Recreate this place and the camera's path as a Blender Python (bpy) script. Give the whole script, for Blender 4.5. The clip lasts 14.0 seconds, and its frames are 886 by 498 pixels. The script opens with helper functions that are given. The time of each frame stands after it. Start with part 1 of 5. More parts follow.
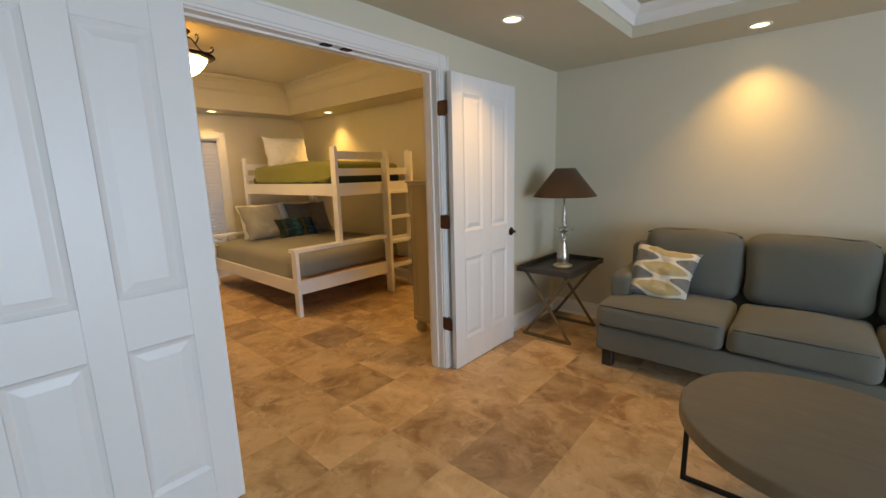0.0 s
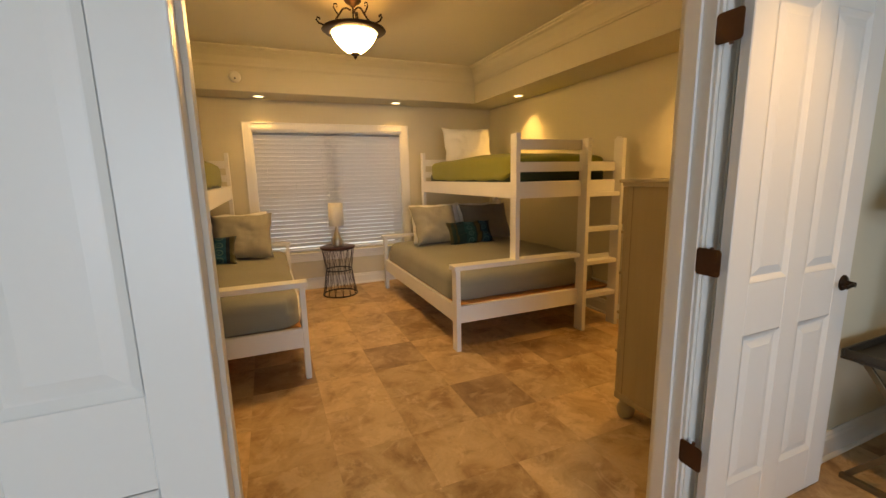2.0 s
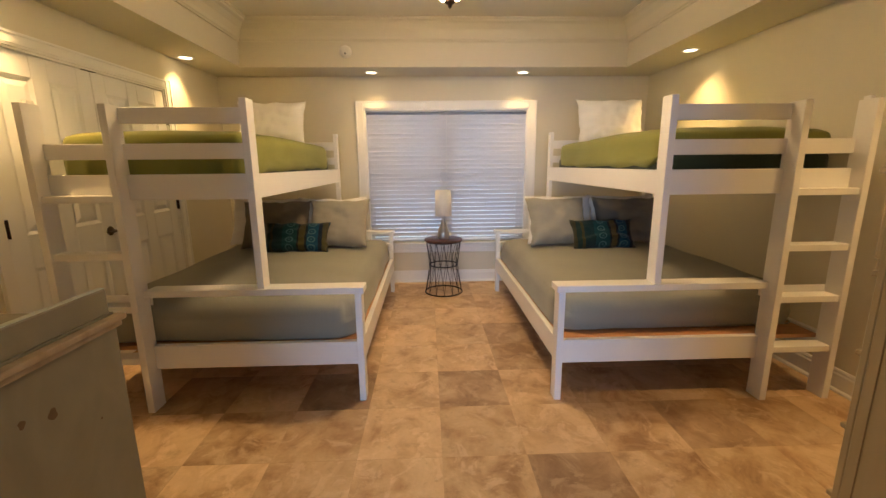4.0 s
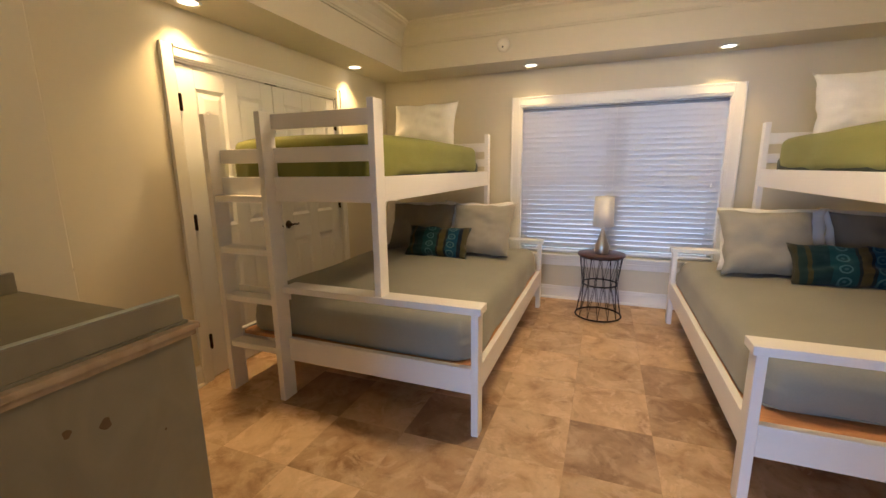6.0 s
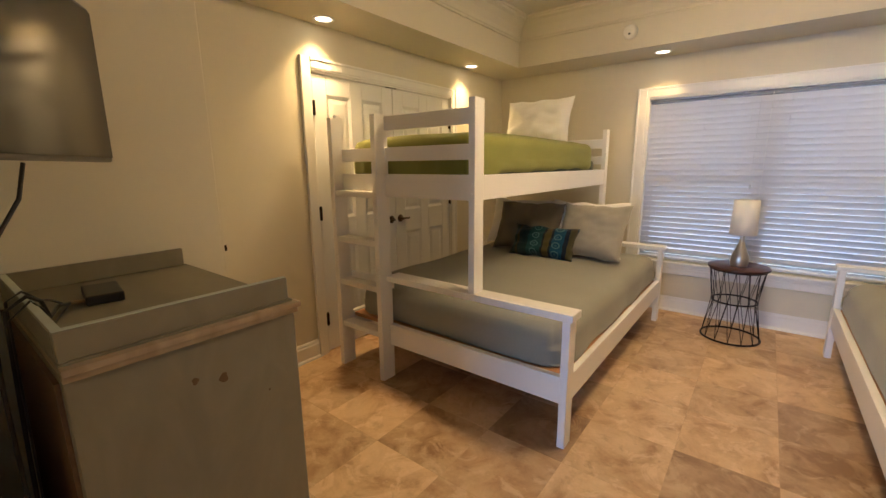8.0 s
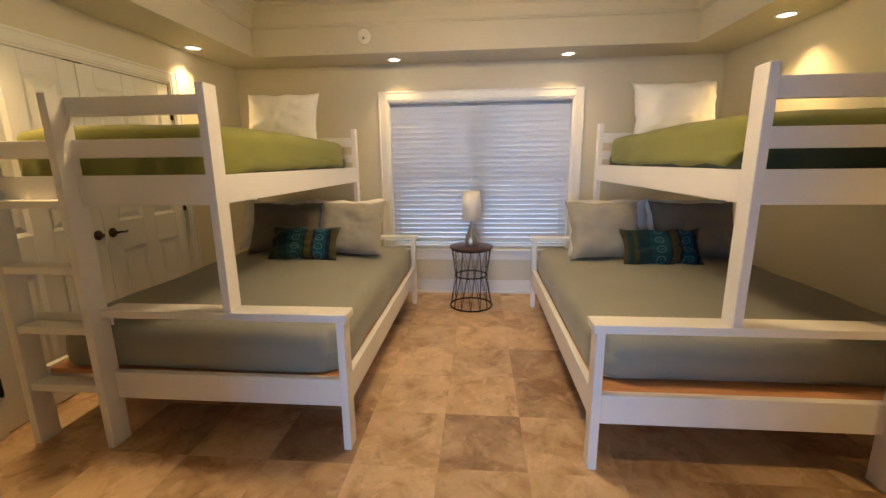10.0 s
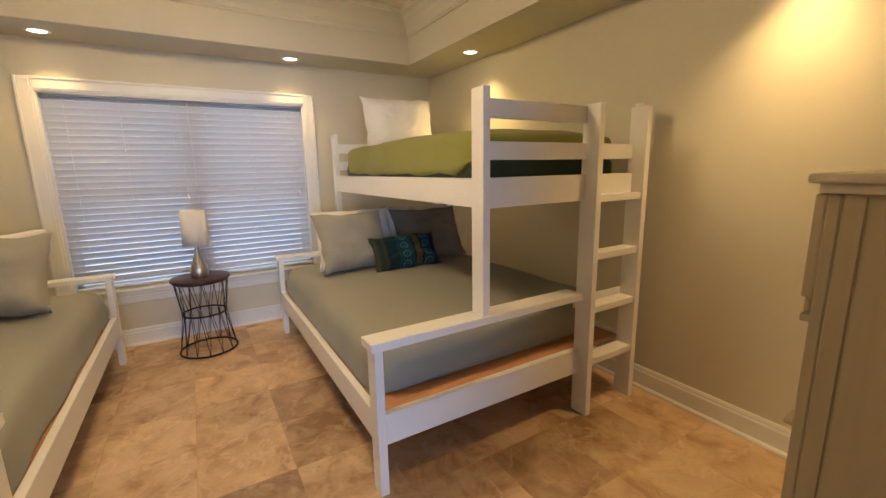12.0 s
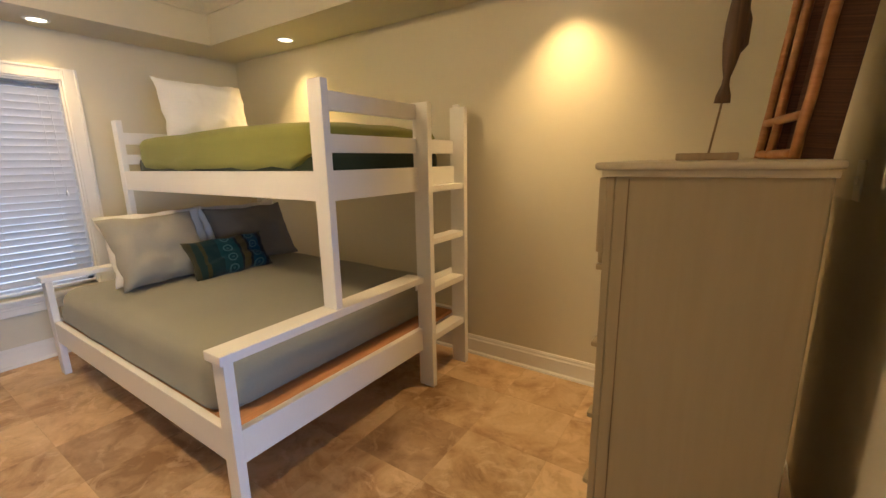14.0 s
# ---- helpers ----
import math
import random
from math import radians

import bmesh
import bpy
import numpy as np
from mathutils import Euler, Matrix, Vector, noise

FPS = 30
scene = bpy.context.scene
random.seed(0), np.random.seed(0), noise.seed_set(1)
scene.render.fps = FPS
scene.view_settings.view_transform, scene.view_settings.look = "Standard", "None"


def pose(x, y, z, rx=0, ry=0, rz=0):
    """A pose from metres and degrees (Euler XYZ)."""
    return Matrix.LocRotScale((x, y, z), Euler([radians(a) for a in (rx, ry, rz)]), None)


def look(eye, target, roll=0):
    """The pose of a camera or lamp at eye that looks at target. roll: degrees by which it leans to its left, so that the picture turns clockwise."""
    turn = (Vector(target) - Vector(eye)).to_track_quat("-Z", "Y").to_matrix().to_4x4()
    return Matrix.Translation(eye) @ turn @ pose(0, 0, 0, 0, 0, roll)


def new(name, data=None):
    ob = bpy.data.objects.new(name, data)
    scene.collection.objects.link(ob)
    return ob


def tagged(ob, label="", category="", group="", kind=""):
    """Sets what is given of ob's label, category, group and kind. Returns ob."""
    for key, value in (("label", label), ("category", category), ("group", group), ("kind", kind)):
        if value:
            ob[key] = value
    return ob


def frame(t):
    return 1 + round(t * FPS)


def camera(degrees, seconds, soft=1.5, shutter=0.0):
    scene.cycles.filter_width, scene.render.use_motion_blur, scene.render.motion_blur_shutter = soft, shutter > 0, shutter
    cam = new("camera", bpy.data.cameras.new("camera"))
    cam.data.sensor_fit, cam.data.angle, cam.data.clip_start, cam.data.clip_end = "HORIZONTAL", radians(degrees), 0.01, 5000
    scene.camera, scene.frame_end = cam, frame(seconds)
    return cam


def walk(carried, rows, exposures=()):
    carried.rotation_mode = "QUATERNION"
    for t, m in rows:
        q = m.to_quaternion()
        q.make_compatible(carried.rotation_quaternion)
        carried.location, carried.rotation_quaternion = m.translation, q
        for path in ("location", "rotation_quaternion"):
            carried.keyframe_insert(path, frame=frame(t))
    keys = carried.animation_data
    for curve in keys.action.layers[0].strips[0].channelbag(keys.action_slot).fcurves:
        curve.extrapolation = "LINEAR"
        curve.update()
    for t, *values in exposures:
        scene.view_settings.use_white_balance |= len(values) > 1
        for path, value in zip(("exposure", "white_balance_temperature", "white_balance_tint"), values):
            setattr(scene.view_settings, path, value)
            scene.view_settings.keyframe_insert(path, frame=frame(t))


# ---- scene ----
cam = camera(94.0, 14.0)
PATH = [
    (0, (-0.023, 0.239, 1.398), (-1.323, 1.715, 1.035), -1.5),
    (0.5, (-0.175, 0.471, 1.411), (-1.682, 1.738, 1.057), -1.4),
    (1, (-0.405, 0.629, 1.373), (-2.032, 1.738, 1.022), -1.0),
    (1.5, (-0.701, 0.77, 1.387), (-2.418, 1.733, 1.037), -1.1),
    (2, (-0.927, 0.983, 1.375), (-2.744, 1.743, 1.027), -1.2),
    (2.5, (-1.131, 1.171, 1.366), (-3.011, 1.75, 1.003), -0.6),
    (2.7, (-1.207, 1.215, 1.362), (-3.104, 1.730, 0.994), -0.6),
    (5, (-1.79, 1.673, 1.35), (-3.73, 1.398, 0.948), -0.5),
    (5.5, (-1.908, 1.657, 1.345), (-3.816, 1.198, 0.958), -0.6),
    (6, (-1.964, 1.691, 1.356), (-3.792, 0.978, 0.969), -0.7),
    (6.5, (-1.992, 1.749, 1.361), (-3.728, 0.839, 0.963), -0.4),
    (7, (-1.999, 1.78, 1.363), (-3.638, 0.705, 0.964), -0.3),
    (7.2, (-2.004, 1.784, 1.363), (-3.614, 0.666, 0.964), -0.5),
    (8.2, (-2.020, 1.800, 1.368), (-3.565, 0.593, 0.970), -0.5),
    (9.3, (-2.04, 1.807, 1.379), (-3.881, 1.142, 0.965), -0.5),
    (9.5, (-2.043, 1.802, 1.373), (-3.927, 1.275, 0.961), -0.6),
    (10, (-2.071, 1.766, 1.36), (-4.02, 1.594, 0.945), -0.7),
    (10.5, (-2.083, 1.727, 1.357), (-4.032, 1.889, 0.94), -0.8),
    (11, (-2.153, 1.733, 1.343), (-4.052, 2.21, 0.935), -0.8),
    (11.5, (-2.249, 1.769, 1.356), (-4.05, 2.54, 0.953), -0.9),
    (12, (-2.284, 1.721, 1.361), (-3.969, 2.727, 0.977), -1.1),
    (12.5, (-2.32, 1.612, 1.359), (-3.89, 2.789, 0.972), -1.1),
    (13, (-2.336, 1.538, 1.355), (-3.777, 2.866, 0.956), -0.8),
    (13.5, (-2.332, 1.538, 1.354), (-3.634, 2.998, 0.939), -0.8),
    (14, (-2.322, 1.583, 1.351), (-3.417, 3.203, 0.932), -1.0),
]
EXPOSURES = [(0.0, -0.62, 7800, 9), (1.0, -0.70, 9000, 11), (2.0, -0.66, 9000, 10), (2.7, -0.48, 7900, 9), (5.0, -0.25, 5450, 12), (9.5, -0.28, 5500, 10), (12.0, -0.34, 5550, 9), (14.0, -0.23, 5550, 9)]
walk(cam, [(t, look(eye, target, roll)) for t, eye, target, roll in PATH], EXPOSURES)

# ---------------------------------------------------------------- plan (metres)
WIN_X = -6.27          # window wall, room face
DOOR_X0, DOOR_X1 = -1.995, -1.875   # door wall: bedroom face, living room face
LEFT_Y, RIGHT_Y = -0.655, 3.975    # bedroom side walls
SOFFIT_Z = 2.277
OPEN_Y0, OPEN_Y1, OPEN_Z = 0.850, 2.32, 2.04
LIV_Y0, LIV_Y1, LIV_X1 = -3.2, 4.005, 4.2
LIV_Z = 2.285

# ---------------------------------------------------------------- world and lamps
world = bpy.data.worlds.new("world")
scene.world = world
world.use_nodes = True
wn = world.node_tree.nodes
sky = wn.new("ShaderNodeTexSky")
sky.sky_type, sky.sun_disc = "NISHITA", False
sky.sun_elevation, sky.sun_rotation = radians(38), radians(200)
wn["Background"].inputs["Strength"].default_value = 0.12
world.node_tree.links.new(sky.outputs["Color"], wn["Background"].inputs["Color"])

sun_data = bpy.data.lights.new("sun", "SUN")
sun_data.energy, sun_data.angle, sun_data.color = 2.0, radians(0.5), (1, 0.95, 0.88)
sun = new("sun", sun_data)
sun.matrix_world = look((0, -20, 16), (-3.0, 0, 0))

WARM = (1.0, 0.595, 0.21)


def spot(name, x, y, z, power, size=104, blend=1.0, color=WARM, target=None):
    data = bpy.data.lights.new(name, "SPOT")
    data.energy, data.color, data.shadow_soft_size = power, color, 0.035
    data.spot_size, data.spot_blend = radians(size), blend
    ob = new(name, data)
    ob.matrix_world = look((x, y, z), target or (x, y, 0))
    return ob


def area(name, m, sx, sy, power, color):
    data = bpy.data.lights.new(name, "AREA")
    data.shape, data.size, data.size_y, data.energy, data.color = "RECTANGLE", sx, sy, power, color
    ob = new(name, data)
    ob.matrix_world = m
    return ob


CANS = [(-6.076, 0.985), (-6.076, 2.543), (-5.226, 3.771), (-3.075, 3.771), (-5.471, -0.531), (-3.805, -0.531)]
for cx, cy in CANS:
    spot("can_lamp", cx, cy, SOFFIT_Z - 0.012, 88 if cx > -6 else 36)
# the last can is unseen, added further along the sofa wall
LIVING_CANS = [(-1.446, 2.53), (-0.36, 3.775), (1.6, 3.80)]
for cx, cy in LIVING_CANS:
    spot("can_lamp", cx, cy, LIV_Z - 0.012, 75)
pendant_data = bpy.data.lights.new("pendant_bulb", "POINT")
pendant_data.energy, pendant_data.color, pendant_data.shadow_soft_size = 4.0, WARM, 0.022
pendant_lamp = new("pendant_bulb", pendant_data)
pendant_lamp.location = (-4.263, 1.69, 2.465)
# daylight through the glass doors of the living room, and behind the bedroom blinds
area("glass_door_daylight", look((LIV_X1 - 0.05, 0.6, 1.15), (-2, 0.9, 1.15)), 3.0, 2.0, 295, (0.45, 0.64, 1.0))
area("window_daylight", look((WIN_X - 0.42, 1.76, 1.2), (0, 1.76, 1.2)), 1.75, 1.45, 22, (0.62, 0.78, 1.0))


# ---------------------------------------------------------------- materials
def mat(name, color, rough=0.5, metal=0.0, noise_scale=0.0, noise_amt=0.0, fine=0.0, bump=0.0, bump_scale=60.0,
        emit=None, emit_strength=0.0, spec=0.5, rand=0.0, coat=0.0, sheen=0.0):
    """A paint, cloth or metal: base colour with variation at two scales, roughness variation and fine relief."""
    m = bpy.data.materials.new(name)
    m.use_nodes = True
    nt = m.node_tree
    b = nt.nodes["Principled BSDF"]
    b.inputs["Roughness"].default_value, b.inputs["Metallic"].default_value = rough, metal
    b.inputs["Specular IOR Level"].default_value = spec
    b.inputs["Coat Weight"].default_value, b.inputs["Sheen Weight"].default_value = coat, sheen
    b.inputs["Base Color"].default_value = (*color, 1)
    coords = nt.nodes.new("ShaderNodeTexCoord")
    if noise_amt or fine or rand:
        big = nt.nodes.new("ShaderNodeTexNoise")
        big.inputs["Scale"].default_value, big.inputs["Detail"].default_value = noise_scale or 2.0, 4.0
        small = nt.nodes.new("ShaderNodeTexNoise")
        small.inputs["Scale"].default_value, small.inputs["Detail"].default_value = (noise_scale or 2.0) * 22, 3.0
        nt.links.new(coords.outputs["Object"], big.inputs["Vector"])
        nt.links.new(coords.outputs["Object"], small.inputs["Vector"])
        add = nt.nodes.new("ShaderNodeMath")
        add.operation = "MULTIPLY_ADD"
        nt.links.new(big.outputs["Fac"], add.inputs[0])
        add.inputs[1].default_value, add.inputs[2].default_value = 2 * noise_amt, 1 - noise_amt
        add2 = nt.nodes.new("ShaderNodeMath")
        add2.operation = "MULTIPLY_ADD"
        nt.links.new(small.outputs["Fac"], add2.inputs[0])
        add2.inputs[1].default_value = 2 * fine
        nt.links.new(add.outputs[0], add2.inputs[2])
        last = add2
        if rand:
            info = nt.nodes.new("ShaderNodeObjectInfo")
            add3 = nt.nodes.new("ShaderNodeMath")
            add3.operation = "MULTIPLY_ADD"
            nt.links.new(info.outputs["Random"], add3.inputs[0])
            add3.inputs[1].default_value = rand
            nt.links.new(last.outputs[0], add3.inputs[2])
            last = add3
        mix = nt.nodes.new("ShaderNodeVectorMath")
        mix.operation = "SCALE"
        mix.inputs[0].default_value = color
        nt.links.new(last.outputs[0], mix.inputs["Scale"])
        nt.links.new(mix.outputs[0], b.inputs["Base Color"])
        ro = nt.nodes.new("ShaderNodeMath")
        ro.operation, ro.use_clamp = "MULTIPLY_ADD", True
        nt.links.new(big.outputs["Fac"], ro.inputs[0])
        ro.inputs[1].default_value, ro.inputs[2].default_value = 0.15 * rough, rough * 0.925
        nt.links.new(ro.outputs[0], b.inputs["Roughness"])
    if bump:
        tex = nt.nodes.new("ShaderNodeTexNoise")
        tex.inputs["Scale"].default_value, tex.inputs["Detail"].default_value = bump_scale, 4.0
        nt.links.new(coords.outputs["Object"], tex.inputs["Vector"])
        bn = nt.nodes.new("ShaderNodeBump")
        bn.inputs["Strength"].default_value, bn.inputs["Distance"].default_value = bump, 0.004
        nt.links.new(tex.outputs["Fac"], bn.inputs["Height"])
        nt.links.new(bn.outputs["Normal"], b.inputs["Normal"])
    if emit:
        b.inputs["Emission Color"].default_value = (*emit, 1)
        b.inputs["Emission Strength"].default_value = emit_strength
    return m


def ramp(nt, stops):
    r = nt.nodes.new("ShaderNodeValToRGB")
    els = r.color_ramp.elements
    while len(els) < len(stops):
        els.new(0.5)
    for e, (p, c) in zip(els, stops):
        e.position, e.color = p, (*c, 1)
    return r


def travertine(name, stops, veins=0.35):
    """Honed travertine: cloudy bands, brown pitted veins; every tile takes another part of the stone."""
    m = bpy.data.materials.new(name)
    m.use_nodes = True
    nt = m.node_tree
    b = nt.nodes["Principled BSDF"]
    coords, info = nt.nodes.new("ShaderNodeTexCoord"), nt.nodes.new("ShaderNodeObjectInfo")
    shift = nt.nodes.new("ShaderNodeVectorMath")
    shift.operation = "MULTIPLY_ADD"
    nt.links.new(info.outputs["Random"], shift.inputs[0])
    shift.inputs[1].default_value = (37.0, 53.0, 11.0)
    nt.links.new(coords.outputs["Object"], shift.inputs[2])
    cloud = nt.nodes.new("ShaderNodeTexNoise")
    cloud.inputs["Scale"].default_value, cloud.inputs["Detail"].default_value, cloud.inputs["Roughness"].default_value = 4.5, 7.0, 0.62
    cloud.inputs["Distortion"].default_value = 0.6
    fine = nt.nodes.new("ShaderNodeTexNoise")
    fine.inputs["Scale"].default_value, fine.inputs["Detail"].default_value = 60.0, 5.0
    vein = nt.nodes.new("ShaderNodeTexNoise")
    vein.inputs["Scale"].default_value, vein.inputs["Detail"].default_value, vein.inputs["Distortion"].default_value = 11.0, 8.0, 0.25
    vein.inputs["Roughness"].default_value = 0.68
    for n in (cloud, fine, vein):
        nt.links.new(shift.outputs[0], n.inputs["Vector"])
    base = ramp(nt, stops)
    nt.links.new(cloud.outputs["Fac"], base.inputs[0])
    band = ramp(nt, [(0.0, (0, 0, 0)), (0.57, (0, 0, 0)), (0.66, (0.7, 0.7, 0.7)), (1.0, (1, 1, 1))])
    nt.links.new(vein.outputs["Fac"], band.inputs[0])
    fac = nt.nodes.new("ShaderNodeMath")
    fac.operation = "MULTIPLY"
    nt.links.new(band.outputs[0], fac.inputs[0])
    fac.inputs[1].default_value = veins
    mixv = nt.nodes.new("ShaderNodeMix")
    mixv.data_type = "RGBA"
    nt.links.new(fac.outputs[0], mixv.inputs["Factor"])
    nt.links.new(base.outputs[0], mixv.inputs[6])
    mixv.inputs[7].default_value = (stops[0][1][0] * 0.55, stops[0][1][1] * 0.5, stops[0][1][2] * 0.45, 1)
    patch = nt.nodes.new("ShaderNodeTexNoise")
    patch.inputs["Scale"].default_value, patch.inputs["Detail"].default_value, patch.inputs["Roughness"].default_value = 6.0, 9.0, 0.66
    patch.inputs["Distortion"].default_value = 0.9
    moved = nt.nodes.new("ShaderNodeVectorMath")
    moved.inputs[1].default_value = (9.1, 4.7, 2.3)
    nt.links.new(shift.outputs[0], moved.inputs[0])
    nt.links.new(moved.outputs[0], patch.inputs["Vector"])
    pale = ramp(nt, [(0.0, (0, 0, 0)), (0.54, (0, 0, 0)), (0.60, (0.42, 0.42, 0.42)), (1.0, (0.62, 0.62, 0.62))])
    nt.links.new(patch.outputs["Fac"], pale.inputs[0])
    mixp = nt.nodes.new("ShaderNodeMix")
    mixp.data_type = "RGBA"
    nt.links.new(pale.outputs[0], mixp.inputs["Factor"])
    nt.links.new(mixv.outputs[2], mixp.inputs[6])
    top = stops[-1][1]
    mixp.inputs[7].default_value = (top[0] * 1.15, top[1] * 1.18, top[2] * 1.25, 1)
    tone = nt.nodes.new("ShaderNodeMath")
    tone.operation = "MULTIPLY_ADD"
    nt.links.new(info.outputs["Random"], tone.inputs[0])
    tone.inputs[1].default_value, tone.inputs[2].default_value = 0.20, 0.79
    tone2 = nt.nodes.new("ShaderNodeMath")
    tone2.operation = "MULTIPLY_ADD"
    nt.links.new(fine.outputs["Fac"], tone2.inputs[0])
    tone2.inputs[1].default_value = 0.16
    nt.links.new(tone.outputs[0], tone2.inputs[2])
    sc = nt.nodes.new("ShaderNodeVectorMath")
    sc.operation = "SCALE"
    nt.links.new(mixp.outputs[2], sc.inputs[0])
    nt.links.new(tone2.outputs[0], sc.inputs["Scale"])
    nt.links.new(sc.outputs[0], b.inputs["Base Color"])
    ro = nt.nodes.new("ShaderNodeMath")
    ro.operation = "MULTIPLY_ADD"
    nt.links.new(cloud.outputs["Fac"], ro.inputs[0])
    ro.inputs[1].default_value, ro.inputs[2].default_value = 0.25, 0.32
    nt.links.new(ro.outputs[0], b.inputs["Roughness"])
    bn = nt.nodes.new("ShaderNodeBump")
    bn.inputs["Strength"].default_value, bn.inputs["Distance"].default_value = 0.25, 0.003
    bn.invert = True
    nt.links.new(band.outputs[0], bn.inputs["Height"])
    nt.links.new(bn.outputs["Normal"], b.inputs["Normal"])
    return m


def striped(name, color_a, color_b, scale, rough=0.8, axis=2, bump=0.3, distort=1.5):
    """Wood grain or woven bands along one axis."""
    m = bpy.data.materials.new(name)
    m.use_nodes = True
    nt = m.node_tree
    b = nt.nodes["Principled BSDF"]
    b.inputs["Roughness"].default_value = rough
    coords, mapping = nt.nodes.new("ShaderNodeTexCoord"), nt.nodes.new("ShaderNodeMapping")
    s = [1.0, 1.0, 1.0]
    s[axis] = scale
    mapping.inputs["Scale"].default_value = s
    nt.links.new(coords.outputs["Object"], mapping.inputs["Vector"])
    n = nt.nodes.new("ShaderNodeTexNoise")
    n.inputs["Scale"].default_value, n.inputs["Detail"].default_value, n.inputs["Distortion"].default_value = 3.0, 6.0, distort
    nt.links.new(mapping.outputs[0], n.inputs["Vector"])
    r = ramp(nt, [(0.3, color_a), (0.7, color_b)])
    nt.links.new(n.outputs["Fac"], r.inputs[0])
    nt.links.new(r.outputs[0], b.inputs["Base Color"])
    bn = nt.nodes.new("ShaderNodeBump")
    bn.inputs["Strength"].default_value, bn.inputs["Distance"].default_value = bump, 0.003
    nt.links.new(n.outputs["Fac"], bn.inputs["Height"])
    nt.links.new(bn.outputs["Normal"], b.inputs["Normal"])
    return m


def cloth(name, color, amt=0.10, weave=420.0, rough=0.9, bump=0.25):
    return mat(name, color, rough, noise_scale=5.0, noise_amt=amt, fine=0.05, bump=bump, bump_scale=weave, spec=0.2, sheen=0.15)


WALL = mat("wall_paint", (0.65, 0.605, 0.475), 0.62, noise_scale=0.8, noise_amt=0.04, fine=0.015, bump=0.06, bump_scale=220, spec=0.3)
CEIL = mat("ceiling_paint", (0.60, 0.56, 0.44), 0.75, noise_scale=0.8, noise_amt=0.03, fine=0.015, bump=0.06, bump_scale=180, spec=0.2)
TRIM = mat("trim_paint", (0.80, 0.79, 0.76), 0.32, noise_scale=3.0, noise_amt=0.02, fine=0.01, bump=0.03, bump_scale=90)
DOORP = mat("door_paint", (0.80, 0.80, 0.79), 0.36, noise_scale=2.5, noise_amt=0.02, fine=0.01, bump=0.02, bump_scale=120)
BEDP = mat("bed_paint", (0.82, 0.80, 0.76), 0.38, noise_scale=4.0, noise_amt=0.03, fine=0.02, bump=0.05, bump_scale=50)
STONE_L = travertine("travertine_light", [(0.34, (0.403, 0.239, 0.116)), (0.44, (0.549, 0.361, 0.193)), (0.54, (0.638, 0.444, 0.248)), (0.70, (0.706, 0.516, 0.319))], 0.40)
STONE_M = travertine("travertine_mid", [(0.36, (0.325, 0.189, 0.088)), (0.45, (0.470, 0.305, 0.160)), (0.55, (0.571, 0.394, 0.220)), (0.70, (0.661, 0.477, 0.292))], 0.50)
STONE_D = travertine("travertine_dark", [(0.33, (0.246, 0.144, 0.072)), (0.47, (0.347, 0.222, 0.121)), (0.58, (0.437, 0.294, 0.171)), (0.72, (0.515, 0.366, 0.220))], 0.50)
GROUT = mat("grout", (0.47, 0.33, 0.19), 0.9, noise_scale=9, noise_amt=0.15, fine=0.08)
BRONZE = mat("oiled_bronze", (0.035, 0.022, 0.015), 0.42, 0.85, noise_scale=14, noise_amt=0.2, fine=0.1)
RUST = mat("aged_bronze", (0.085, 0.042, 0.024), 0.5, 0.6, noise_scale=14, noise_amt=0.3, fine=0.1)
GREEN = cloth("green_blanket", (0.235, 0.24, 0.055), 0.10, 380)
TEALPRINT_BASE = cloth("dark_green_sheet", (0.035, 0.05, 0.03), 0.2)
SAGE = cloth("sage_coverlet", (0.285, 0.28, 0.23), 0.05, 520, bump=0.18)
LINEN = cloth("linen_pillow", (0.33, 0.305, 0.24), 0.08, 480)
TAUPE = cloth("taupe_pillow", (0.205, 0.175, 0.13), 0.08, 480)
WHITE_CLOTH = cloth("white_cotton", (0.80, 0.78, 0.74), 0.03, 500)
PLY = striped("plywood", (0.42, 0.20, 0.08), (0.55, 0.29, 0.13), 12, 0.7, 0)
MAHOG = striped("mahogany", (0.035, 0.011, 0.008), (0.065, 0.02, 0.013), 14, 0.3, 0)
BLACKM = mat("black_iron", (0.018, 0.014, 0.012), 0.5, 0.6, noise_scale=20, noise_amt=0.2, fine=0.1)
SILVER = mat("brushed_silver", (0.55, 0.50, 0.43), 0.32, 0.9, noise_scale=18, noise_amt=0.15, fine=0.05)
LINSHADE = mat("linen_shade", (0.80, 0.76, 0.68), 0.85, noise_scale=8, noise_amt=0.03, fine=0.04, bump=0.25, bump_scale=420)
BROWNSH = cloth("brown_shade", (0.075, 0.042, 0.02), 0.12, 260)
SOFAC = cloth("grey_sofa_cloth", (0.128, 0.13, 0.108), 0.10, 340)
PIPING = cloth("dark_piping", (0.045, 0.05, 0.05), 0.1)
DARKWOOD = striped("dark_wood", (0.02, 0.013, 0.010), (0.04, 0.028, 0.02), 10, 0.45, 2)
TABLETOP = striped("grey_brown_veneer", (0.150, 0.122, 0.088), (0.175, 0.144, 0.105), 5, 0.48, 1, 0.03)
TRAYM = mat("distressed_tray", (0.045, 0.042, 0.037), 0.45, 0.35, noise_scale=9, noise_amt=0.35, fine=0.15, bump=0.2, bump_scale=50)
BRASSLEG = mat("weathered_brass", (0.17, 0.13, 0.08), 0.45, 0.7, noise_scale=12, noise_amt=0.3, fine=0.12)
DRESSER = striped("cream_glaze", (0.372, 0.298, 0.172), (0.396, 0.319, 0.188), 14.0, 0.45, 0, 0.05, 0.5)
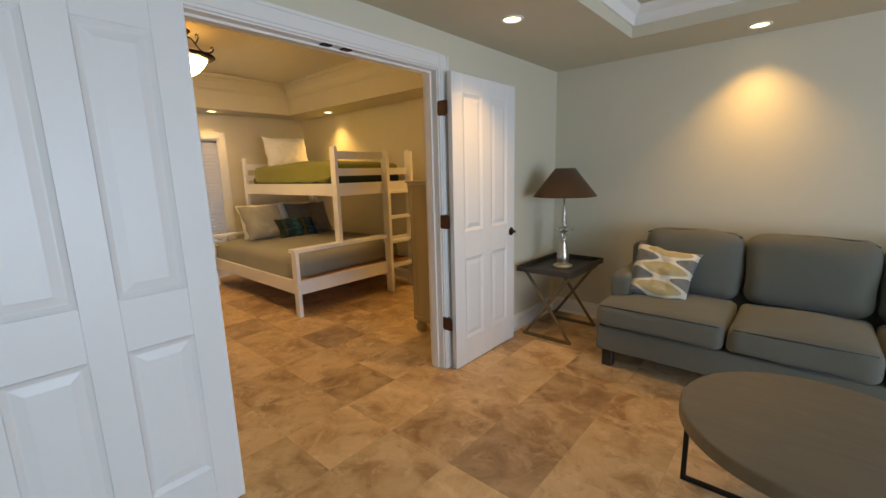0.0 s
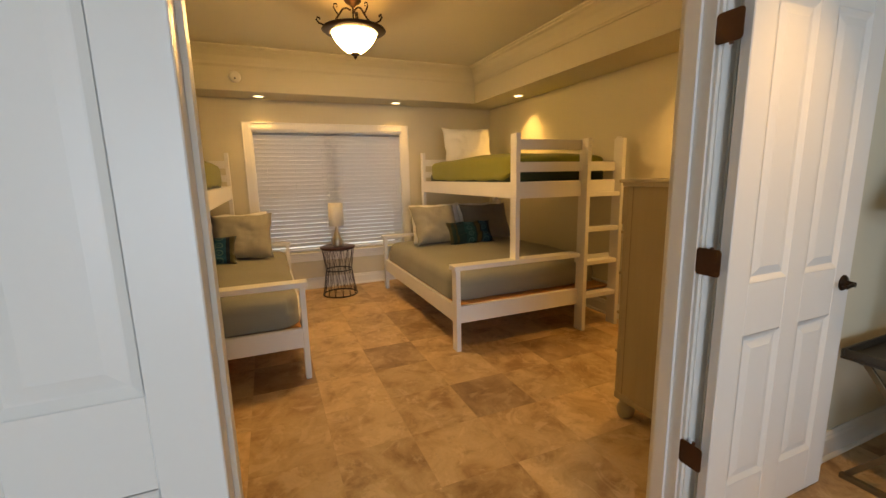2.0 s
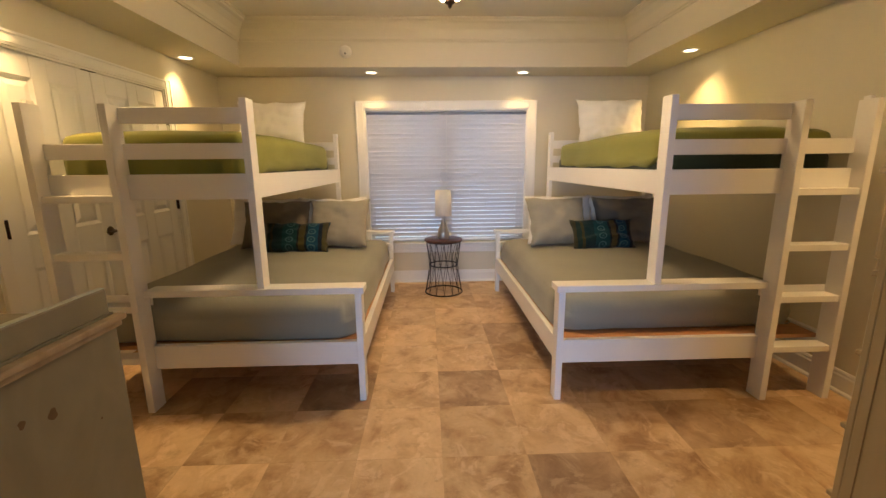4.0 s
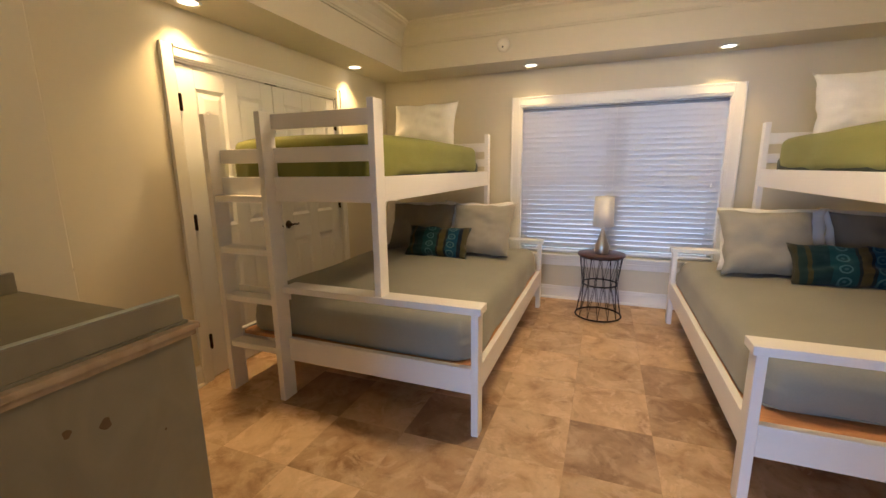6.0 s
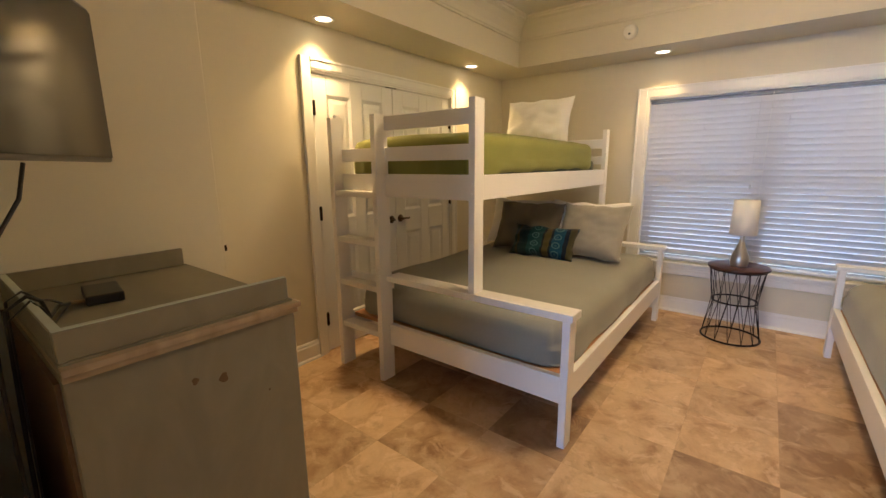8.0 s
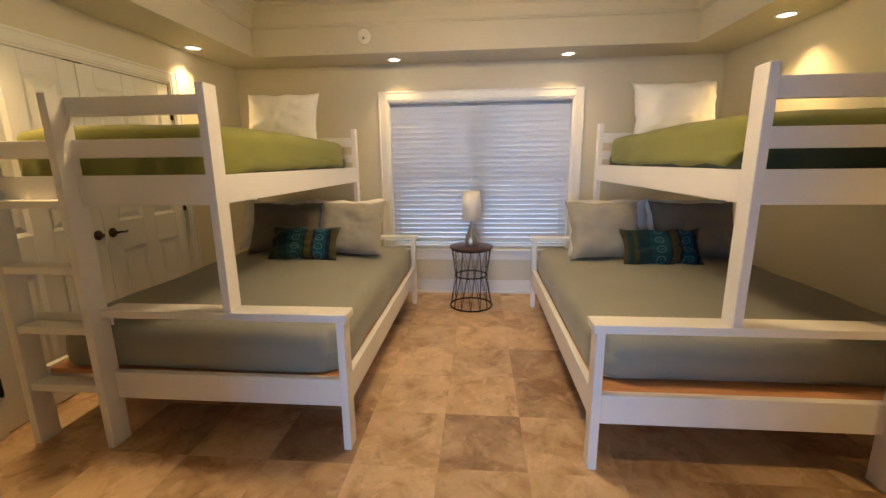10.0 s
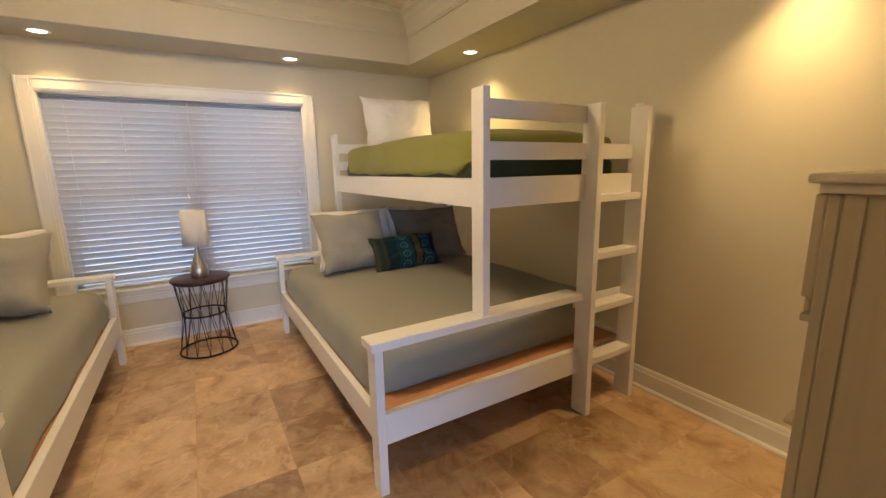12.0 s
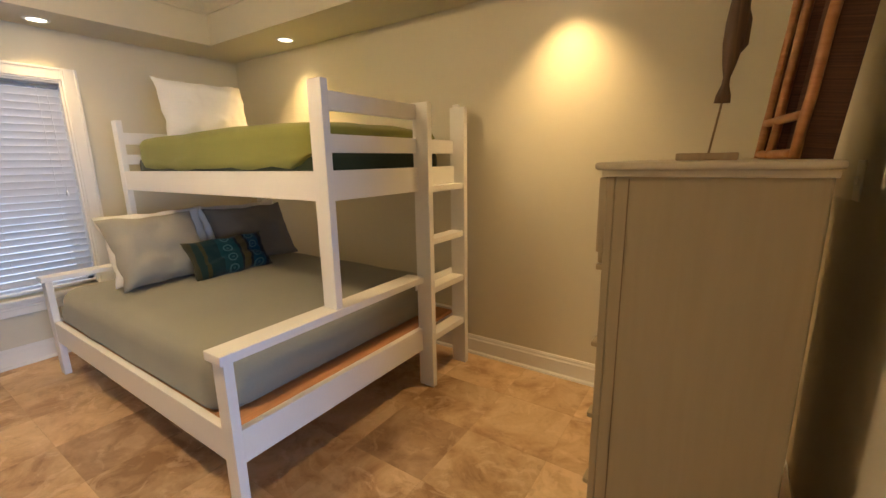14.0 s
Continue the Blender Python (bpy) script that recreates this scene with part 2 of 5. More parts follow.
TOPLIT_CREAM = striped("cream_toplit", (0.52, 0.44, 0.30), (0.60, 0.52, 0.37), 1.6, 0.34, 0, 0.05)
GLAZE = mat("brown_glaze", (0.19, 0.13, 0.07), 0.5, noise_scale=10, noise_amt=0.2, fine=0.08)
SAGEWOOD = striped("sage_grey_paint", (0.185, 0.165, 0.112), (0.222, 0.20, 0.138), 2.2, 0.5, 0, 0.1)
TANWOOD = striped("tan_moulding", (0.30, 0.22, 0.13), (0.40, 0.31, 0.20), 4, 0.5, 0)
PALEEDGE = mat("worn_pale_edge", (0.42, 0.46, 0.40), 0.5, noise_scale=12, noise_amt=0.15, fine=0.08)
KNOT = mat("knot", (0.10, 0.058, 0.028), 0.6, noise_scale=40, noise_amt=0.4, fine=0.1)
PLASTIC_B = mat("black_plastic", (0.012, 0.012, 0.013), 0.4, noise_scale=20, noise_amt=0.15, fine=0.05)
TVGREY = mat("tv_back", (0.135, 0.125, 0.105), 0.5, noise_scale=6, noise_amt=0.06, fine=0.03, bump=0.1, bump_scale=300)
SCREEN = mat("tv_screen", (0.008, 0.008, 0.009), 0.12)
PLASTIC_W = mat("white_plastic", (0.72, 0.69, 0.60), 0.45, noise_scale=10, noise_amt=0.03, fine=0.02)
RAIL_SHADE = mat("head_rail_shade", (0.20, 0.21, 0.23), 0.5, 0.2, noise_scale=10, noise_amt=0.1, fine=0.05)
BLIND = mat("blind_slat", (0.70, 0.69, 0.70), 0.45, noise_scale=4, noise_amt=0.03, fine=0.02)
CANGLOW = mat("can_glow", (0.9, 0.8, 0.6), 0.5, emit=(1.0, 0.78, 0.48), emit_strength=9)
BOWL = mat("alabaster_glass", (0.85, 0.70, 0.45), 0.35, emit=(1.0, 0.66, 0.30), emit_strength=145)
GLOW_LINER = mat("glow_liner_matt", (0.62, 0.52, 0.36), 0.5, noise_scale=12, noise_amt=0.1, fine=0.03)
FISHW = striped("carved_wood", (0.06, 0.03, 0.012), (0.14, 0.075, 0.03), 14, 0.6, 0)
STICK = striped("bamboo_stick", (0.30, 0.12, 0.035), (0.45, 0.21, 0.07), 8, 0.5, 2)
WOVEN = striped("woven_reed", (0.045, 0.018, 0.010), (0.13, 0.055, 0.03), 90, 0.8, 2, 0.8, 0.4)
GLASS = bpy.data.materials.new("clear_glass")
GLASS.use_nodes = True
gb = GLASS.node_tree.nodes["Principled BSDF"]
gb.inputs["Transmission Weight"].default_value, gb.inputs["Roughness"].default_value = 1.0, 0.02
gb.inputs["Base Color"].default_value, gb.inputs["IOR"].default_value = (0.98, 0.99, 0.99, 1), 1.45
OUTSIDE = mat("garden", (0.16, 0.17, 0.11), 0.9, noise_scale=0.7, noise_amt=0.3, fine=0.1)
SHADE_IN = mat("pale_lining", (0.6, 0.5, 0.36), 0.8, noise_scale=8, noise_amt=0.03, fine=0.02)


# ---------------------------------------------------------------- mesh helpers
def mesh_of(bm, name, material, smooth=False):
    me = bpy.data.meshes.new(name)
    bmesh.ops.recalc_face_normals(bm, faces=bm.faces)
    bm.to_mesh(me)
    bm.free()
    for m in (material if isinstance(material, (list, tuple)) else [material]):
        me.materials.append(m)
    if smooth:
        for p in me.polygons:
            p.use_smooth = True
    return me


def part(name, bm, material, parent, label="", smooth=False):
    """Links a bmesh as one mesh object under a thing or a part."""
    ob = new(name, mesh_of(bm, name, material, smooth))
    ob.parent = parent
    if label:
        tagged(ob, label)
    return ob


def thing(name, m, label, category, group="", kind=""):
    ob = new(name)
    ob.empty_display_size = 0.1
    ob.matrix_basis = m
    return tagged(ob, label, category, group, kind)


def single(name, bm, material, m, label, category, group="", kind="", smooth=False):
    ob = new(name, mesh_of(bm, name, material, smooth))
    ob.matrix_basis = m
    return tagged(ob, label, category, group, kind)


def box(x0, x1, y0, y1, z0, z1, bev=0.0, bm=None, seg=1):
    own = bmesh.new()
    vs = [own.verts.new((x, y, z)) for z in (z0, z1) for y in (y0, y1) for x in (x0, x1)]
    for f in ((0, 1, 3, 2), (4, 6, 7, 5), (0, 4, 5, 1), (1, 5, 7, 3), (3, 7, 6, 2), (2, 6, 4, 0)):
        own.faces.new([vs[i] for i in f])
    if bev:
        bmesh.ops.bevel(own, geom=list(own.edges), offset=bev, segments=seg, profile=0.6, affect="EDGES")
    if bm is None:
        return own
    merge(bm, own)
    return bm


def merge(bm, own, m=None):
    if m is not None:
        own.transform(m)
    tmp = bpy.data.meshes.new("tmp")
    own.to_mesh(tmp)
    own.free()
    bm.from_mesh(tmp)
    bpy.data.meshes.remove(tmp)
    return bm


def soft_box(lx, ly, lz, r, n=14, wob=0.0, wscale=4.0, seed=0.0, puff=0.0, low=None):
    """A cushion or mattress: a box with round edges, centred on x and y, standing on z = 0, slightly uneven."""
    bm = bmesh.new()
    bmesh.ops.create_cube(bm, size=2.0)
    bmesh.ops.subdivide_edges(bm, edges=list(bm.edges), cuts=n, use_grid_fill=True)
    h = Vector((lx / 2, ly / 2, lz / 2))
    for v in bm.verts:
        c = v.co
        # finer spacing towards the edges
        p = Vector([math.copysign(abs(c[i]) ** 0.8, c[i]) * h[i] for i in range(3)])
        rr = r if low is None or c.z > 0 else low
        q = Vector([max(-(h[i] - rr), min(h[i] - rr, p[i])) for i in range(3)])
        d = p - q
        if d.length > 1e-6:
            p = q + d.normalized() * min(rr, d.length * 1.45)
        if puff:
            k = (1 - (p.x / h.x) ** 2) * (1 - (p.y / h.y) ** 2)
            p.z += puff * k * (1 if p.z > 0 else 0)
        if wob:
            w = noise.noise_vector((p + Vector((seed, seed * 2, 0))) * wscale) * wob
            p += w
        v.co = p + Vector((0, 0, h.z))
    return bm


def pillow_mesh(w, h, t, n=26, seed=0.0, wrinkle=0.020, ears=0.085):
    """A stuffed pillow standing in the xz plane, its foot on z = 0, thickness along y."""
    bm = bmesh.new()
    rows = {}
    for side in (1, -1):
        for i in range(n + 1):
            for j in range(n + 1):
                if side < 0 and (i in (0, n) or j in (0, n)):
                    rows[side, i, j] = rows[1, i, j]
                    continue
                u, v = 2 * i / n - 1, 2 * j / n - 1
                k = max(0.0, (1 - u ** 4) * (1 - v ** 4)) ** 0.55
                x = w / 2 * u * (1 - ears * (1 - v * v))
                z = h / 2 * v * (1 - ears * (1 - u * u))
                y = side * t / 2 * k
                p = Vector((x, y, z))
                wv = noise.noise(Vector((u * 2.2 + seed, v * 2.2, side + seed))) * wrinkle
                wv += noise.noise(Vector((u * 6 + seed, v * 5, side * 3 + seed))) * wrinkle * 0.45
                p.y += side * wv * (0.3 + k)
                p.x += noise.noise(Vector((v * 3 + seed, 5.1, side))) * wrinkle * 0.6
                p.z += noise.noise(Vector((u * 3 + seed, 9.7, 1))) * wrinkle * 0.6
                rows[side, i, j] = bm.verts.new(p + Vector((0, 0, h / 2)))
    for side in (1, -1):
        for i in range(n):
            for j in range(n):
                q = [rows[side, i, j], rows[side, i + 1, j], rows[side, i + 1, j + 1], rows[side, i, j + 1]]
                bm.faces.new(q if side < 0 else q[::-1])
    return bm


def lathe(profile, seg=32, bm=None, cx=0.0, cy=0.0):
    """A turned shape from (radius, z) pairs."""
    bm = bm or bmesh.new()
    rings = []
    for r, z in profile:
        if r < 1e-5:
            rings.append([bm.verts.new((cx, cy, z))])
        else:
            rings.append([bm.verts.new((cx + r * math.cos(2 * math.pi * k / seg), cy + r * math.sin(2 * math.pi * k / seg), z)) for k in range(seg)])
    for a, b in zip(rings, rings[1:]):
        for k in range(seg):
            k2 = (k + 1) % seg
            if len(a) == 1 and len(b) == 1:
                continue
            if len(a) == 1:
                bm.faces.new((a[0], b[k], b[k2]))
            elif len(b) == 1:
                bm.faces.new((a[k], b[0], a[k2]))
            else:
                bm.faces.new((a[k], b[k], b[k2], a[k2]))
    return bm


def tube(points, r, seg=8, bm=None, closed=False):
    """A round rod along points."""
    bm = bm or bmesh.new()
    pts = [Vector(p) for p in points]
    n = len(pts)
    rings = []
    ref = None
    for i, p in enumerate(pts):
        if closed:
            d = pts[(i + 1) % n] - pts[i - 1]
        else:
            d = pts[min(i + 1, n - 1)] - pts[max(i - 1, 0)]
        d.normalize()
        if ref is None:
            ref = Vector((0, 0, 1)) if abs(d.z) < 0.9 else Vector((1, 0, 0))
        a = d.cross(ref)
        a.normalize()
        b = d.cross(a)
        rings.append([bm.verts.new(p + r * (math.cos(2 * math.pi * k / seg) * a + math.sin(2 * math.pi * k / seg) * b)) for k in range(seg)])
    pairs = list(zip(rings, rings[1:])) + ([(rings[-1], rings[0])] if closed else [])
    for a, b in pairs:
        for k in range(seg):
            k2 = (k + 1) % seg
            bm.faces.new((a[k], a[k2], b[k2], b[k]))
    if not closed:
        bm.faces.new(rings[0])
        bm.faces.new(rings[-1][::-1])
    return bm


def bar(p, q, w, d, bm=None, bev=0.002):
    """A square bar from p to q, w by d across."""
    p, q = Vector(p), Vector(q)
    own = box(-w / 2, w / 2, -d / 2, d / 2, 0, (q - p).length, bev)
    turn = (q - p).to_track_quat("Z", "Y").to_matrix().to_4x4()
    own.transform(Matrix.Translation(p) @ turn)
    return own if bm is None else merge(bm, own)


def ring(r, z, thick, seg=40, bm=None, cx=0.0, cy=0.0):
    return tube([(cx + r * math.cos(2 * math.pi * k / seg), cy + r * math.sin(2 * math.pi * k / seg), z) for k in range(seg)], thick, 6, bm, True)


def sweep(profile, points, bm=None):
    """Extrudes a closed profile of (out, up) pairs along a straight run; points: start, end, and the way that 'out' points."""
    bm = bm or bmesh.new()
    p, q, out = (Vector(v) for v in points)
    ra = [bm.verts.new(p + out * o + Vector((0, 0, u))) for o, u in profile]
    rb = [bm.verts.new(q + out * o + Vector((0, 0, u))) for o, u in profile]
    n = len(profile)
    for k in range(n):
        k2 = (k + 1) % n
        bm.faces.new((ra[k], ra[k2], rb[k2], rb[k]))
    bm.faces.new(ra)
    bm.faces.new(rb[::-1])
    return bm


I = Matrix.Identity(4)


def structure(name, bm, material, label, category, smooth=False):
    return single(name, bm, material, I, label, category, kind="structure", smooth=smooth)


# ---------------------------------------------------------------- printed cloths
def banded_print():
    m = cloth("teal_banded_print", (0.02, 0.09, 0.11))
    nt = m.node_tree
    b = nt.nodes["Principled BSDF"]
    coords, sep = nt.nodes.new("ShaderNodeTexCoord"), nt.nodes.new("ShaderNodeSeparateXYZ")
    nt.links.new(coords.outputs["Generated"], sep.inputs[0])
    bands = ramp(nt, [(0.0, (0.045, 0.040, 0.018)), (0.07, (0.012, 0.030, 0.026)), (0.13, (0.050, 0.040, 0.014)), (0.17, (0.006, 0.026, 0.030)),
                      (0.32, (0.006, 0.046, 0.056)), (0.54, (0.010, 0.016, 0.020)), (0.57, (0.075, 0.055, 0.018)), (0.66, (0.008, 0.016, 0.024)),
                      (0.69, (0.006, 0.052, 0.098)), (0.85, (0.006, 0.012, 0.024)), (0.90, (0.060, 0.052, 0.022)), (0.97, (0.012, 0.040, 0.045))])
    bands.color_ramp.interpolation = "CONSTANT"
    nt.links.new(sep.outputs["X"], bands.inputs[0])
    # rings and dots in rows
    mp = nt.nodes.new("ShaderNodeMapping")
    mp.inputs["Scale"].default_value, mp.inputs["Location"].default_value = (6.1, 0.0, 4.0), (-0.123, 0.0, 0.0)
    nt.links.new(coords.outputs["Generated"], mp.inputs["Vector"])
    fr = nt.nodes.new("ShaderNodeVectorMath")
    fr.operation = "FRACTION"
    nt.links.new(mp.outputs[0], fr.inputs[0])
    ds = nt.nodes.new("ShaderNodeVectorMath")
    ds.operation = "DISTANCE"
    nt.links.new(fr.outputs[0], ds.inputs[0])
    ds.inputs[1].default_value = (0.5, 0.0, 0.5)
    rg = ramp(nt, [(0.0, (0.6, 0.6, 0.6)), (0.10, (0, 0, 0)), (0.25, (1, 1, 1)), (0.36, (0, 0, 0))])
    rg.color_ramp.interpolation = "CONSTANT"
    nt.links.new(ds.outputs["Value"], rg.inputs[0])
    sc = nt.nodes.new("ShaderNodeMath")
    sc.operation = "MULTIPLY"
    nt.links.new(rg.outputs[0], sc.inputs[0])
    rows = ramp(nt, [(0.0, (0, 0, 0)), (0.345, (0.6, 0.6, 0.6)), (0.515, (0, 0, 0)), (0.69, (0.6, 0.6, 0.6)), (0.84, (0, 0, 0))])
    rows.color_ramp.interpolation = "CONSTANT"
    nt.links.new(sep.outputs["X"], rows.inputs[0])
    nt.links.new(rows.outputs[0], sc.inputs[1])
    mx = nt.nodes.new("ShaderNodeMix")
    mx.data_type = "RGBA"
    nt.links.new(sc.outputs[0], mx.inputs["Factor"])
    nt.links.new(bands.outputs[0], mx.inputs[6])
    mx.inputs[7].default_value = (0.09, 0.19, 0.20, 1)
    nt.links.new(mx.outputs[2], b.inputs["Base Color"])
    return m


def ogee_print():
    m = cloth("ogee_print", (0.3, 0.3, 0.3))
    nt = m.node_tree
    b = nt.nodes["Principled BSDF"]
    coords, sep = nt.nodes.new("ShaderNodeTexCoord"), nt.nodes.new("ShaderNodeSeparateXYZ")
    nt.links.new(coords.outputs["Object"], sep.inputs[0])
    cs = []
    for axis, k, off in (("X", 15.0, -0.3), ("Z", 44.0, -4.0)):
        a = nt.nodes.new("ShaderNodeMath")
        a.operation = "MULTIPLY_ADD"
        nt.links.new(sep.outputs[axis], a.inputs[0])
        a.inputs[1].default_value, a.inputs[2].default_value = k, off
        c = nt.nodes.new("ShaderNodeMath")
        c.operation = "COSINE"
        nt.links.new(a.outputs[0], c.inputs[0])
        cs.append(c)
    p = nt.nodes.new("ShaderNodeMath")
    p.operation = "ADD"
    nt.links.new(cs[0].outputs[0], p.inputs[0])
    nt.links.new(cs[1].outputs[0], p.inputs[1])
    h = nt.nodes.new("ShaderNodeMath")
    h.operation = "MULTIPLY_ADD"
    nt.links.new(p.outputs[0], h.inputs[0])
    h.inputs[1].default_value, h.inputs[2].default_value = 0.25, 0.5
    r = ramp(nt, [(0.0, (0.16, 0.17, 0.165)), (0.42, (0.66, 0.62, 0.52)), (0.60, (0.46, 0.38, 0.20)), (0.95, (0.50, 0.43, 0.26))])
    r.color_ramp.interpolation = "CONSTANT"
    nt.links.new(h.outputs[0], r.inputs[0])
    nt.links.new(r.outputs[0], b.inputs["Base Color"])
    return m


PRINT, OGEE = banded_print(), ogee_print()

# ---------------------------------------------------------------- structure
TOP = 2.95
W = 0.14
# window opening
WY0, WY1, WZ0, WZ1 = 0.868, 2.656, 0.47, 1.935
bm = bmesh.new()
box(WIN_X - W, WIN_X, LEFT_Y - W, WY0, 0, TOP, bm=bm)
box(WIN_X - W, WIN_X, WY1, RIGHT_Y + W, 0, TOP, bm=bm)
box(WIN_X - W, WIN_X, WY0, WY1, 0, WZ0, bm=bm)
box(WIN_X - W, WIN_X, WY0, WY1, WZ1, TOP, bm=bm)
structure("wall_west", bm, WALL, "cream painted plaster wall round a wide low window", "wall")

structure("wall_north", box(WIN_X, DOOR_X0, RIGHT_Y, RIGHT_Y + W, 0, TOP), WALL, "cream painted plaster wall behind a bunk bed", "wall")

# closet wall with its opening, and the chase beside the door wall
CX0, CX1, CZ = -5.300, -3.760, 1.986
bm = bmesh.new()
box(WIN_X, CX0, LEFT_Y - W, LEFT_Y, 0, TOP, bm=bm)
box(CX1, DOOR_X0, LEFT_Y - W, LEFT_Y, 0, TOP, bm=bm)
box(CX0, CX1, LEFT_Y - W, LEFT_Y, CZ, TOP, bm=bm)
box(CX0 - 0.1, CX1 + 0.1, LEFT_Y - W - 0.5, LEFT_Y - W - 0.42, 0, TOP, bm=bm)
structure("wall_south", bm, WALL, "cream painted plaster wall with a closet opening", "wall")
structure("wall_chase", box(-2.91, DOOR_X0, LEFT_Y, -0.235, 0, SOFFIT_Z, 0.004), WALL, "cream boxed-out wall corner behind the low dresser", "wall")

bm = bmesh.new()
box(DOOR_X0, DOOR_X1, LIV_Y0, OPEN_Y0 - 0.02, 0, TOP, bm=bm)
box(DOOR_X0, DOOR_X1, OPEN_Y1 + 0.02, LIV_Y1 + W, 0, TOP, bm=bm)
box(DOOR_X0, DOOR_X1, OPEN_Y0 - 0.02, OPEN_Y1 + 0.02, OPEN_Z + 0.02, TOP, bm=bm)
structure("wall_east", bm, WALL, "painted dividing wall with a double door opening", "wall")
bm = box(DOOR_X1, LIV_X1 + W, LIV_Y1, LIV_Y1 + W, 0, TOP)
structure("wall_sofa", bm, WALL, "greige painted wall behind the sofa", "wall")
structure("wall_living_south", box(DOOR_X1, LIV_X1 + W, LIV_Y0 - W, LIV_Y0, 0, TOP), WALL, "plain painted wall", "wall")
bm = bmesh.new()
box(LIV_X1, LIV_X1 + W, LIV_Y0, -1.0, 0, TOP, bm=bm)
box(LIV_X1, LIV_X1 + W, 2.2, LIV_Y1, 0, TOP, bm=bm)
box(LIV_X1, LIV_X1 + W, -1.0, 2.2, 2.2, TOP, bm=bm)
structure("wall_living_east", bm, WALL, "plain painted wall with a wide garden opening", "wall")

# floor slab below the tiles, ground outside
structure("floor", box(WIN_X - 0.02, LIV_X1 + 0.02, LIV_Y0 - 0.02, LIV_Y1 + 0.05, -0.12, -0.0007), GROUT, "sand-coloured grout bed under the stone tiles", "floor")
gb_ = bmesh.new()
box(-400, 400, -400, 400, -0.6, -0.5, bm=gb_)
structure("ground", gb_, OUTSIDE, "dull green garden ground outside", "ground")

# bedroom ceiling: soffit ring, crown and raised tray
TX0, TX1, TY0, TY1 = -5.834, -2.42, -0.225, 3.519
TRAY_Z = 2.68
bm = bmesh.new()
box(WIN_X, TX0, LEFT_Y, RIGHT_Y, SOFFIT_Z, 2.80, bm=bm)
box(TX1, DOOR_X0, LEFT_Y, RIGHT_Y, SOFFIT_Z, 2.80, bm=bm)
box(TX0, TX1, LEFT_Y, TY0, SOFFIT_Z, 2.80, bm=bm)
box(TX0, TX1, TY1, RIGHT_Y, SOFFIT_Z, 2.80, bm=bm)
box(TX0, TX1, TY0, TY1, TRAY_Z, 2.80, bm=bm)
structure("ceiling", bm, CEIL, "cream painted tray ceiling with a dropped soffit", "ceiling")
CROWN = [(0, 0), (0.014, 0), (0.018, 0.012), (0.026, 0.018), (0.034, 0.045), (0.06, 0.095), (0.10, 0.135), (0.13, 0.147), (0.136, 0.160), (0.15, 0.164), (0.15, 0.182), (0, 0.182)]
bm = bmesh.new()
cz = TRAY_Z - 0.180
for p, q, o in (((TX0, TY0, cz), (TX0, TY1, cz), (1, 0, 0)), ((TX1, TY0, cz), (TX1, TY1, cz), (-1, 0, 0)),
                ((TX0, TY0, cz), (TX1, TY0, cz), (0, 1, 0)), ((TX0, TY1, cz), (TX1, TY1, cz), (0, -1, 0))):
    sweep(CROWN, (p, q, o), bm)
structure("trim_crown", bm, CEIL, "cream painted crown moulding in the ceiling tray", "trim")

# living room ceiling
LX, LY = -1.05, 3.455
bm = bmesh.new()
box(DOOR_X1, LX, LIV_Y0, LIV_Y1, LIV_Z, 2.80, bm=bm)
box(LX, LIV_X1, LY, LIV_Y1, LIV_Z, 2.80, bm=bm)
box(LX, LIV_X1, LIV_Y0, LY, 2.47, 2.80, bm=bm)
structure("ceiling_living", bm, CEIL, "painted living room ceiling with a shallow tray", "ceiling")
bm = bmesh.new()
STEP = [(0, 0.03), (0.012, 0.03), (0.018, 0.05), (0.03, 0.09), (0.06, 0.118), (0.068, 0.128), (0.068, 0.14), (0, 0.14)]
sweep(STEP, ((LX, LIV_Y0, 2.33), (LX, LY, 2.33), (1, 0, 0)), bm)
sweep(STEP, ((LX, LY, 2.33), (LIV_X1, LY, 2.33), (0, -1, 0)), bm)
structure("trim_living_crown", bm, TRIM, "white crown moulding along the tray edge", "trim")

# baseboards
BASE = [(0, 0), (0.026, 0), (0.026, 0.012), (0.02, 0.02), (0.016, 0.022), (0.016, 0.105), (0.011, 0.115), (0.011, 0.125), (0.006, 0.138), (0, 0.138)]
bm = bmesh.new()
runs = [((WIN_X, LEFT_Y, 0), (WIN_X, RIGHT_Y, 0), (1, 0, 0)), ((WIN_X, RIGHT_Y, 0), (DOOR_X0, RIGHT_Y, 0), (0, -1, 0)),
        ((WIN_X, LEFT_Y, 0), (CX0 - 0.080, LEFT_Y, 0), (0, 1, 0)), ((CX1 + 0.080, LEFT_Y, 0), (-2.91, LEFT_Y, 0), (0, 1, 0)),
        ((-2.91, -0.235, 0), (DOOR_X0, -0.235, 0), (0, 1, 0)), ((DOOR_X0, -0.235, 0), (DOOR_X0, OPEN_Y0 - 0.10, 0), (-1, 0, 0)),
        ((DOOR_X0, OPEN_Y1 + 0.10, 0), (DOOR_X0, RIGHT_Y, 0), (-1, 0, 0)),
        ((DOOR_X1, LIV_Y0, 0), (DOOR_X1, OPEN_Y0 - 0.10, 0), (1, 0, 0)), ((DOOR_X1, OPEN_Y1 + 0.10, 0), (DOOR_X1, LIV_Y1, 0), (1, 0, 0)),
        ((DOOR_X1, LIV_Y1, 0), (LIV_X1, LIV_Y1, 0), (0, -1, 0))]
for r in runs:
    sweep(BASE, r, bm)
structure("baseboard", bm, TRIM, "tall white moulded baseboard with a shoe strip", "baseboard")


